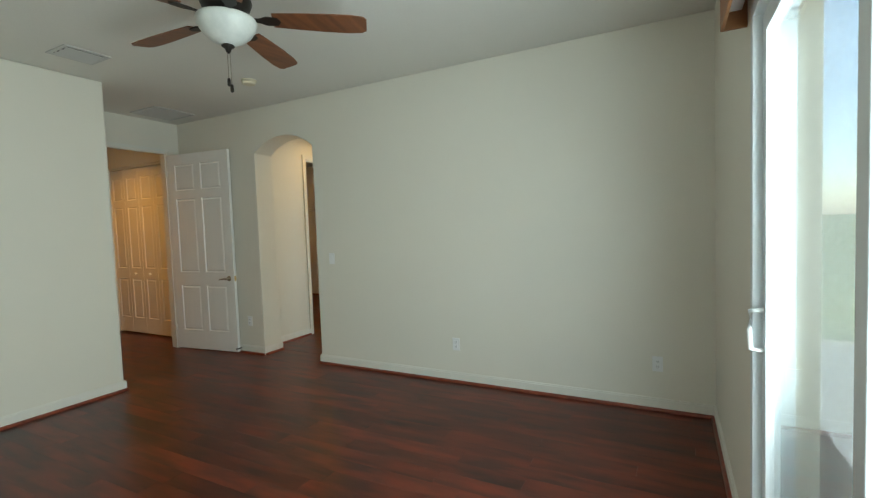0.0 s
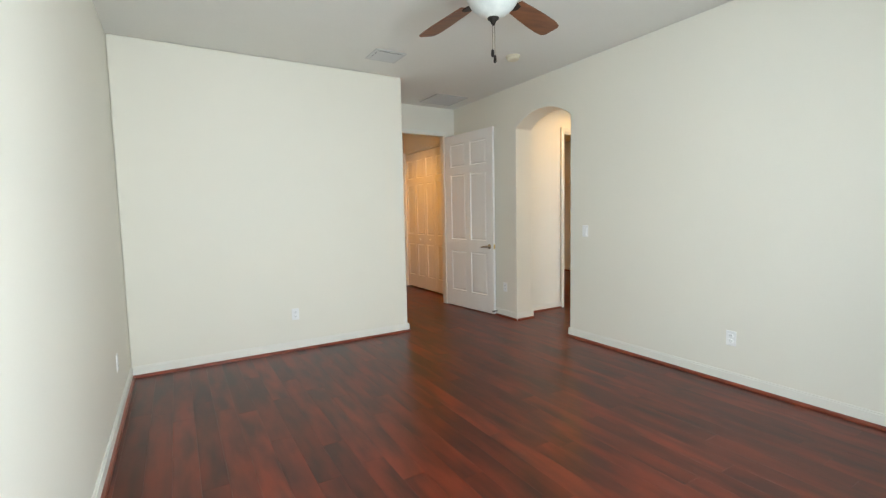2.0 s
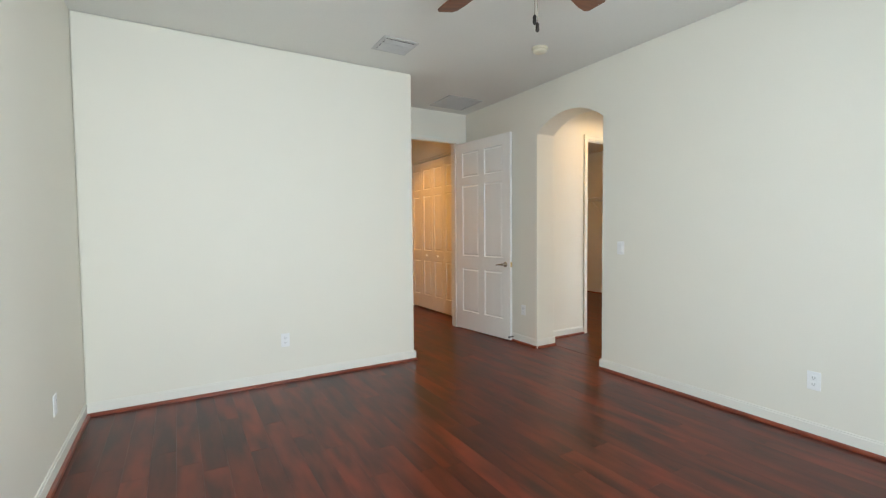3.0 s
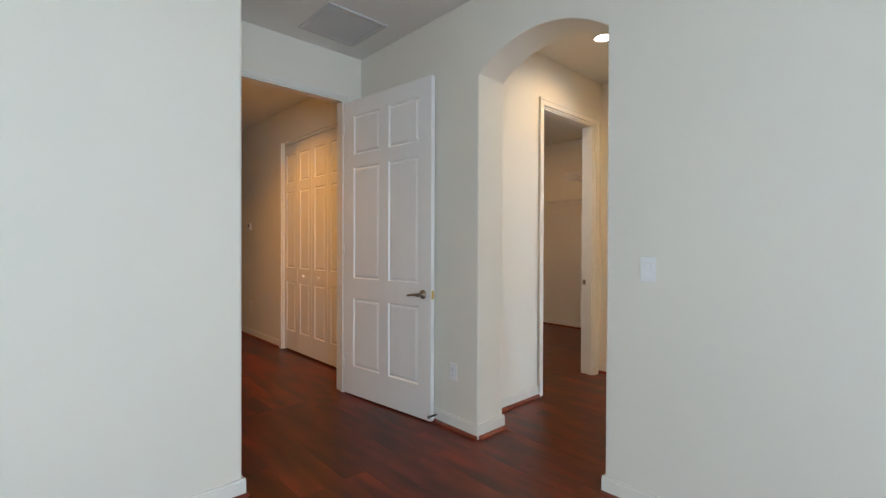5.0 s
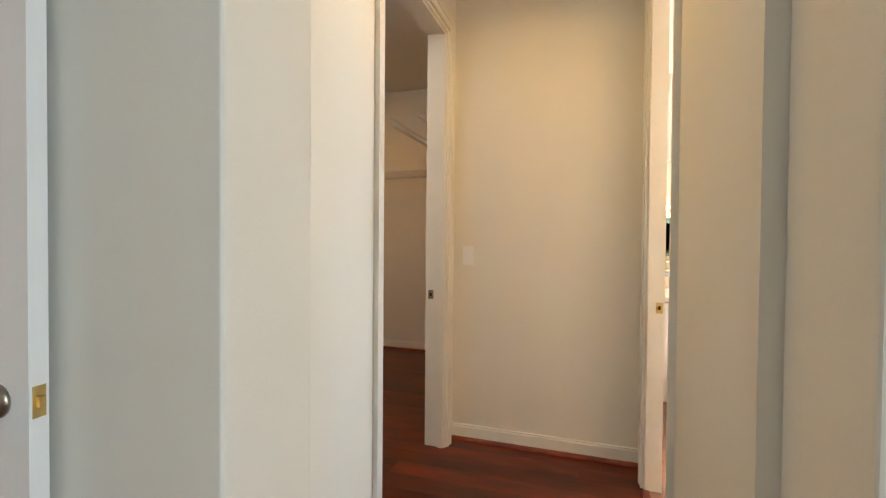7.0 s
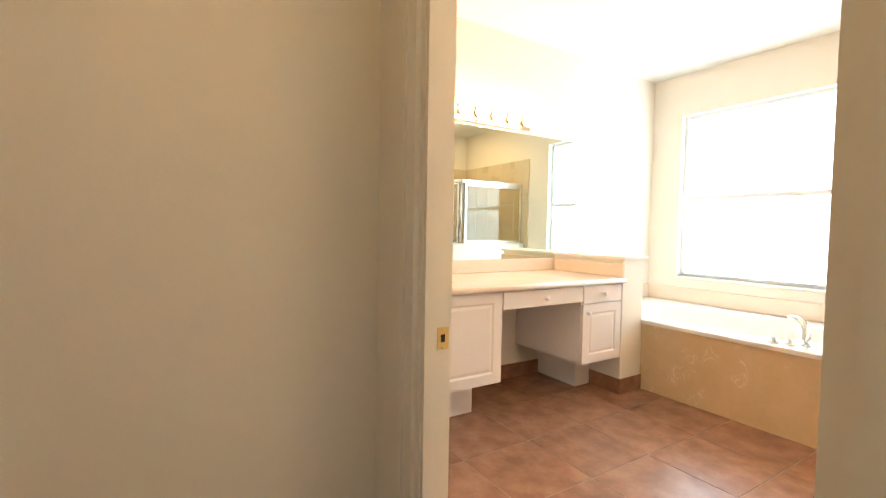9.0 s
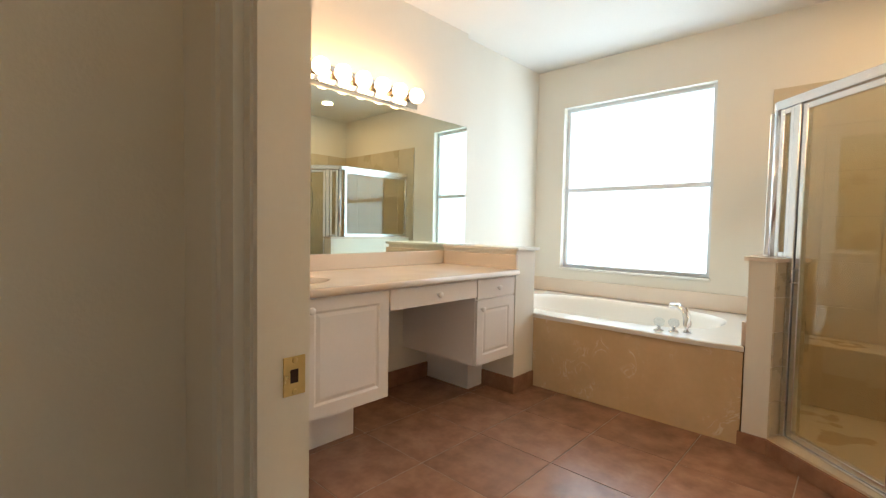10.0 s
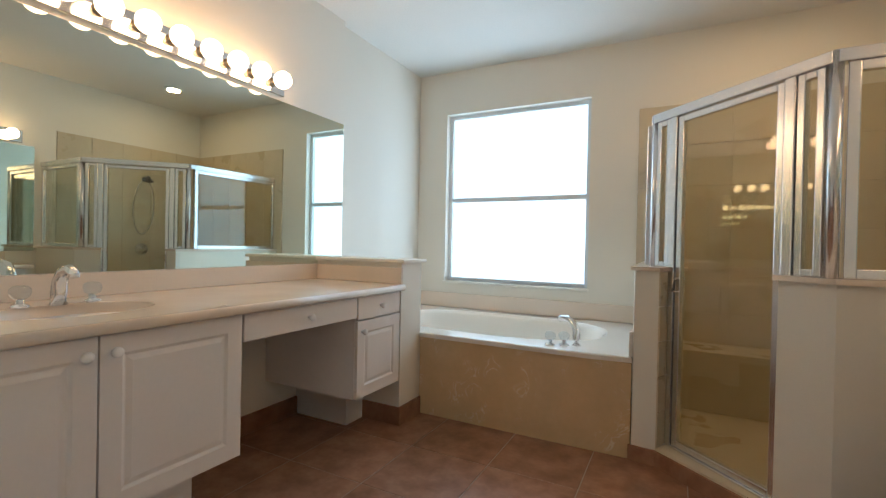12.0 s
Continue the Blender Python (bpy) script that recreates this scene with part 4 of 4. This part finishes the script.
bmesh.ops.recalc_face_normals(bm, faces=bm.faces)
if [f.normal.z for f in bm.faces][-1] < 0:
    bmesh.ops.reverse_faces(bm, faces=bm.faces)
part("basin", bm, M_TUB, tub)
structure("trim", boxes((TX0, AX, BATH_S, BATH_S + 0.018, TZ + 0.001, TZ + 0.13), (AX - 0.018, AX, BATH_S + 0.018, -3.62, TZ + 0.001, TZ + 0.13), bev=0.004), M_COUNTER, "cream marble splash round the tub", "splash")
structure("trim", boxes((TX0 - 0.004, TX0 + 0.016, BATH_S + 0.018, TY1 - 0.02, TZ + 0.001, TZ + 0.13), bev=0.004), M_COUNTER, "cream marble splash along the shower half wall", "splash")
tf = thing("tub_faucet", "chrome tub spout with two crystal handles", "faucet", pose(1.985, -3.73, TZ))
part("spout", tube(bmesh.new(), [(-0.03, -0.02, 0), (-0.03, -0.02, 0.04), (-0.025, -0.025, 0.085), (-0.005, -0.04, 0.125), (0.035, -0.06, 0.142), (0.075, -0.08, 0.138), (0.085, -0.085, 0.13)], [0.026, 0.022, 0.021, 0.02, 0.019, 0.018, 0.015], 14), M_CHROME, tf)
for dx, dy in ((0.10, 0.065), (0.03, 0.03)):
    hb = part("handle_base", lathe(bmesh.new(), [(0.030, 0), (0.028, 0.008), (0.012, 0.014), (0.011, 0.03)], 18, Matrix.Translation((dx, dy, 0))), M_CHROME, tf)
    part("handle", lathe(bmesh.new(), [(0.012, 0.030), (0.026, 0.038), (0.032, 0.054), (0.030, 0.068), (0.018, 0.078), (0.005, 0.080)], 8, Matrix.Translation((dx, dy, 0))), M_CRYSTAL, hb, "faceted clear crystal handle")

# window
wi = thing("window_1", "white single-hung window bright with daylight", "window", pose(0, 0, 0), kind="structure")
y = -4.83
part("window_frame", boxes((WX0, WX0 + 0.035, y - 0.03, y + 0.03, WZ0, WZ1), (WX1 - 0.035, WX1, y - 0.03, y + 0.03, WZ0, WZ1), (WX0 + 0.035, WX1 - 0.035, y - 0.03, y + 0.03, WZ1 - 0.035, WZ1), (WX0 + 0.035, WX1 - 0.035, y - 0.03, y + 0.03, WZ0, WZ0 + 0.03), (WX0 + 0.035, WX1 - 0.035, y - 0.012, y + 0.025, 1.455, 1.495), bev=0.003), M_VINYL, wi)
part("window_sill", boxes((WX0 - 0.01, WX1 + 0.01, y + 0.03, BATH_S + 0.025, WZ0 - 0.022, WZ0), bev=0.005), M_TRIM, wi)
for z0, z1 in ((WZ0 + 0.03, 1.455), (1.495, WZ1 - 0.035)):
    p = part("pane", boxes((WX0 + 0.033, WX1 - 0.033, y - 0.006, y - 0.002, z0 - 0.002, z1 + 0.002)), M_FROST, wi)
    p.visible_shadow = False

# ---- shower ----
HW = 0.96
structure("wall_shower_a", prism(bmesh.new(), [(1.65, BATH_S), (1.65, -3.63), (1.645, -3.595), (1.535, -3.58), (1.505, -3.655), (1.425, -3.745), (1.53, -3.85), (1.53, BATH_S)], 0, HW), M_WALL, "low cream shower half wall beside the tub", "wall")
structure("wall_shower_b", prism(bmesh.new(), [(BW0, -3.115), (0.975, -3.115), (1.115, -3.25), (1.035, -3.335), (0.93, -3.24), (BW0, -3.24)], 0, HW), M_WALL, "low cream half wall at the front of the shower", "wall")
structure("trim", prism(bmesh.new(), [(1.665, BATH_S), (1.665, -3.58), (1.53, -3.565), (1.489, -3.652), (1.409, -3.745), (1.515, -3.846), (1.515, BATH_S)], HW, HW + 0.02), M_COUNTER, "cream marble cap on the shower half wall", "wall cap")
structure("trim", prism(bmesh.new(), [(BW0, -3.10), (0.982, -3.10), (1.135, -3.247), (1.04, -3.35), (0.925, -3.255), (BW0, -3.255)], HW, HW + 0.02), M_COUNTER, "cream marble cap on the front half wall", "wall cap")
structure("trim", prism(bmesh.new(), [(1.545, -3.59), (1.125, -3.23), (1.02, -3.325), (1.415, -3.745)], 0.0, 0.088), M_STILE, "cream marble shower threshold", "threshold")
edge_tiles = thing("wall_tiles_edge", "cream tiles on the half wall's edge beside the shower door", "tiled wall", pose(0, 0, 0), kind="structure")
for (ax, ay), (bx, by) in (((1.535, -3.58), (1.505, -3.655)), ((1.505, -3.655), (1.425, -3.745))):
    run = Vector((bx - ax, by - ay))
    turn = Matrix.Translation((ax, ay, 0)) @ Matrix.Rotation(math.atan2(run.y, run.x), 4, "Z")
    for k in range(5):
        z0 = 0.09 + k * 0.174
        part("tile", box(bmesh.new(), 0.002, run.length - 0.002, -0.008, 0.001, z0 + 0.002, z0 + 0.172, 0.002, turn), M_STILE, edge_tiles)
en = thing("shower_enclosure", "bright aluminium and glass corner shower enclosure", "shower", pose(0, 0, 0))
GA, GB = Vector((1.568, -3.757)), Vector((0.98, -3.165))
HT = 1.775
def bar(a, b, z0, z1, th, parent, name="rail", material=M_ALU, bev=0.004):
    a, b = Vector(a), Vector(b)
    L = (b - a).length
    m = Matrix.Translation((a.x, a.y, 0)) @ Matrix.Rotation(math.atan2(b.y - a.y, b.x - a.x), 4, "Z")
    return part(name, box(bmesh.new(), 0, L, -th / 2, th / 2, z0, z1, bev, m), material, parent)
def pt(f):
    return GA + (GB - GA) * f
WA, WB = Vector((1.59, BATH_S)), Vector((BW0, -3.165))
F1, F2 = 0.16, 0.83
bar(GA, GB, HT - 0.045, HT, 0.05, en, "header")
bar(GA, WA, HT - 0.045, HT, 0.05, en, "header")
bar(GB, WB, HT - 0.045, HT, 0.05, en, "header")
def lite(a, b, z0, z1, fw=0.028, th=0.03):
    a, b = Vector(a), Vector(b)
    u = (b - a).normalized()
    pn = bar(a, a + u * fw, z0, z1, th, en, "stile")
    bar(b - u * fw, b, z0, z1, th, en, "stile")
    bar(a + u * fw, b - u * fw, z0, z0 + fw, th, en, "rail")
    bar(a + u * fw, b - u * fw, z1 - fw, z1, th, en, "rail")
    g = bar(a + u * (fw - 0.004), b - u * (fw - 0.004), z0 + fw - 0.004, z1 - fw + 0.004, 0.005, en, "pane", M_SGLASS, 0)
    return g
u = (GB - GA).normalized()
lite(pt(0.0) + u * 0.02, pt(F1) - u * 0.022, HW + 0.02, HT - 0.045)
lite(pt(F2) + u * 0.022, pt(1.0) - u * 0.025, HW + 0.02, HT - 0.045)
lite(GA + Vector((0.03, -0.03)), WA, HW + 0.02, HT - 0.045, 0.035)
lite(GB + Vector((-0.03, 0)), WB, HW + 0.02, HT - 0.045, 0.035)
for f in (0.0, 1.0):
    p = pt(f)
    part("post", lathe(bmesh.new(), [(0.022, HW + 0.02), (0.022, HT)], 6, Matrix.Translation((p.x, p.y, 0))), M_ALU, en)
for f, s in ((F1, 1), (F2, -1)):
    bar(pt(f) - u * 0.02, pt(f) + u * 0.02, 0.09, HT - 0.045, 0.045, en, "door_jamb")
dw = lite(pt(F1) + u * 0.024, pt(F2) - u * 0.024, 0.10, HT - 0.05, 0.03, 0.028)
bar(pt(F1), pt(F2), 0.088, 0.10, 0.05, en, "sill_track")
o = Vector((0.682, 0.731))
hp = pt(F1) + u * 0.04
part("handle", tube(bmesh.new(), [(hp.x, hp.y, 0.86), (hp.x + o.x * 0.045, hp.y + o.y * 0.045, 0.865), (hp.x + o.x * 0.045, hp.y + o.y * 0.045, 0.925), (hp.x, hp.y, 0.93)], 0.006, 8), M_ALU, en)
sh = thing("hand_shower", "dark hand shower on a bracket with looping hose", "shower head", pose(BW0, -4.05, 1.70))
part("arm", tube(bmesh.new(), [(0.012, 0, 0.05), (0.06, 0, 0.07), (0.11, 0, 0.05)], 0.009, 8), M_CHROME, sh)
part("head", lathe(bmesh.new(), [(0.012, 0.03), (0.02, 0.01), (0.055, -0.012), (0.058, -0.026), (0.05, -0.03)], 20, Matrix.Translation((0.13, 0, 0.04)) @ Matrix.Rotation(radians(25), 4, "Y")), M_DARK, sh)
part("hose", tube(bmesh.new(), [(0.10, 0.01, 0.03)] + [(0.05 + 0.03 * math.cos(a), 0.11 * math.sin(a), -0.28 + 0.30 * math.cos(a)) for a in [0.35 + 5.6 * i / 22 for i in range(23)]], 0.007, 8), M_CHROME, sh)
part("valve", lathe(bmesh.new(), [(0.07, 0.012), (0.068, 0.02), (0.025, 0.03), (0.022, 0.06), (0.01, 0.065)], 20, Matrix.Translation((0, 0.0, -0.75)) @ Matrix.Rotation(radians(90), 4, "Y")), M_CHROME, sh)
structure("shower_bench", boxes((BW0 + 0.012, 1.53, BATH_S + 0.012, -4.40, 0.05, 0.43), bev=0.006), M_STILE, "cream tiled bench at the back of the shower", "bench")
bt = thing("shampoo_bottle", "small clear bottle hanging by the shower door", "bottle", pose(1.45, -4.02, 0.46))
part("body", lathe(bmesh.new(), [(0.028, 0), (0.03, 0.01), (0.03, 0.10), (0.012, 0.125), (0.012, 0.14)], 16), M_CRYSTAL, bt)
part("lid", lathe(bmesh.new(), [(0.014, 0.14), (0.014, 0.165), (0.01, 0.168)], 14), M_DARK, bt)

# ---- pieces: bathroom tile foot, shower tiles, floor tiles, planks ----
structure("baseboard", boxes((BW1 - 0.012, BW1, -3.2, -2.26, 0, 0.105)), M_TILE, "brown tile skirting below the vanity", "baseboard")
structure("baseboard", boxes((2.883, 2.895, -3.595, -3.352, 0, 0.105), (2.895, 3.155, -3.364, -3.352, 0, 0.105)), M_TILE, "brown tile skirting on the knee wall", "baseboard")
def foot_strip(a, b, h=0.078):
    a, b = Vector(a), Vector(b)
    m = Matrix.Translation((a.x, a.y, 0)) @ Matrix.Rotation(math.atan2(b.y - a.y, b.x - a.x), 4, "Z")
    structure("baseboard", box(bmesh.new(), 0, (b - a).length, 0.0, 0.012, 0, h, 0.002, m), M_TILE, "brown tile skirting round the shower", "baseboard")


foot_strip((1.535, -3.58), (1.66, -3.594))
foot_strip((1.12, -3.227), (1.55, -3.594))
foot_strip((BW0, -3.115), (0.975, -3.115))
foot_strip((0.975, -3.115), (1.115, -3.25))
structure("baseboard", boxes((BW0, SX0 - 0.02, BN - 0.012, BN, 0, 0.1)), M_TILE, "brown tile skirting by the doorway", "baseboard")


def tiled_wall(name, origin, du, nu, nv, size, normal, label):
    w = structure(name, bmesh.new(), M_SGROUT, label, "tiled wall")
    du, nrm = Vector(du), Vector(normal)
    o0 = Vector(origin)
    me0 = bpy.data.meshes.new("tile")
    bm = bmesh.new()
    m = Matrix((( *[du.x, nrm.x, 0], 0), (*[du.y, nrm.y, 0], 0), (0, 0, 1, 0), (0, 0, 0, 1)))
    box(bm, 0.0015, size - 0.0015, 0.004, 0.010, 0.0015, size - 0.0015, 0.0012, m)
    bmesh.ops.recalc_face_normals(bm, faces=bm.faces)
    bm.to_mesh(me0)
    bm.free()
    me0.materials.append(M_STILE)
    bm = bmesh.new()
    box(bm, 0, nu * size, 0.0, 0.005, 0, nv * size, 0, Matrix.Translation(o0) @ m)
    bmesh.ops.recalc_face_normals(bm, faces=bm.faces)
    bm.to_mesh(w.data)
    bm.free()
    for i in range(nu):
        for j in range(nv):
            t = new("tile", me0)
            t.parent = w
            t.location = o0 + du * (i * size) + Vector((0, 0, j * size))


tiled_wall("wall_tiles_west", (BW0, BATH_S + 0.01, 0.05), (0, 1, 0), 5, 7, 0.293, (1, 0, 0), "cream square tiles on the shower's side wall")
tiled_wall("wall_tiles_south", (BW0 + 0.011, BATH_S, 0.05), (1, 0, 0), 5, 7, 0.293, (0, 1, 0), "cream square tiles on the shower's back wall")
tiled_wall("wall_tiles_half", (1.53, BATH_S + 0.012, 0.05), (0, 1, 0), 4, 4, 0.227, (-1, 0, 0), "cream square tiles inside the half wall")

bath_floor = structure("floor_bath", boxes((BW0, AX, BATH_S, BN + 0.06, -0.12, -0.002)), M_GROUT, "brown square ceramic tile bathroom floor", "floor")
TS = 0.43
for i in range(-5, 5):
    for j in range(-5, 4):
        x0, y0 = 2.255 + i * TS, -2.74 + j * TS
        a0, a1, b0, b1 = max(x0 + 0.002, BW0), min(x0 + TS - 0.0028, BW1), max(y0 + 0.002, -3.6), min(y0 + TS - 0.002, BN + 0.06)
        if a1 - a0 < 0.02 or b1 - b0 < 0.02:
            continue
        bm = bmesh.new()
        box(bm, a0, a1, b0, b1, -0.008, 0.0, 0.0015)
        part("tile", bm, M_TILE, bath_floor)
structure("floor_shower", prism(bmesh.new(), [(BW0 + 0.011, BATH_S + 0.011), (1.52, BATH_S + 0.011), (1.52, -3.85), (0.94, -3.25), (BW0 + 0.011, -3.25)], 0.002, 0.05), M_STILE, "cream tiled shower floor", "floor")
structure("threshold", boxes((SX0 + 0.012, SX1 - 0.012, BN + 0.05, BN + 0.085, 0, 0.009), bev=0.003), M_SHOE, "cherry threshold strip at the bathroom door", "threshold")

ORIGIN = Vector((0, 0, 0))
wood_floor = structure("floor", boxes((LX, T, BED_S - 0.02, DW, -0.12, -0.009), (-1.38, T, DW, 7.0, -0.12, -0.009), (T, 3.97, BN + 0.005, 2.7, -0.12, -0.009), (-2.4, 1.5, 7.0, 9.2, -0.12, -0.009), (T, 1.5, 5.0, 7.0, -0.12, -0.009)), M_UNDER, "dark red cherry laminate plank floor", "floor")
PW, PL = 0.127, 1.21
rng = random.Random(5)
regions = [(LX, T, BED_S, DW), (-1.38, T, DW, 7.0), (T, 3.97, BN + 0.03, 2.7)]
far_bm = bmesh.new()
for rx0, rx1, ry0, ry1 in regions:
    i = 0
    x = math.floor(rx0 / PW) * PW
    while x < rx1:
        a0, a1 = max(x, rx0), min(x + PW - 0.0003, rx1)
        y = ry0 - rng.random() * PL
        while y < ry1 and a1 - a0 > 0.004:
            b0, b1 = max(y, ry0), min(y + PL - 0.0003, ry1)
            if b1 - b0 > 0.004:
                far = b0 > 2.4 or (a0 > T and b0 > 0.4)
                if far:
                    box(far_bm, a0, a1, b0, b1, -0.008, 0.0)
                else:
                    cxx, cyy = (a0 + a1) / 2, (b0 + b1) / 2
                    bm = bmesh.new()
                    w2, l2, c = (a1 - a0) / 2, (b1 - b0) / 2, 0.0004
                    lo = [bm.verts.new(p) for p in ((-w2, -l2, -0.008), (w2, -l2, -0.008), (w2, l2, -0.008), (-w2, l2, -0.008))]
                    md = [bm.verts.new((v.co.x, v.co.y, -c)) for v in lo]
                    up = [bm.verts.new((v.co.x - math.copysign(c, v.co.x), v.co.y - math.copysign(c, v.co.y), 0)) for v in lo]
                    for p, q in ((lo, md), (md, up)):
                        for k in range(4):
                            bm.faces.new((p[k], p[(k + 1) % 4], q[(k + 1) % 4], q[k]))
                    bm.faces.new(up)
                    pk = part("plank", bm, M_PLANK, wood_floor)
                    pk.location = (cxx, cyy, 0)
            y += PL
        x += PW
tagged(part("far_planks", far_bm, M_PLANK, wood_floor), kind="stuff")
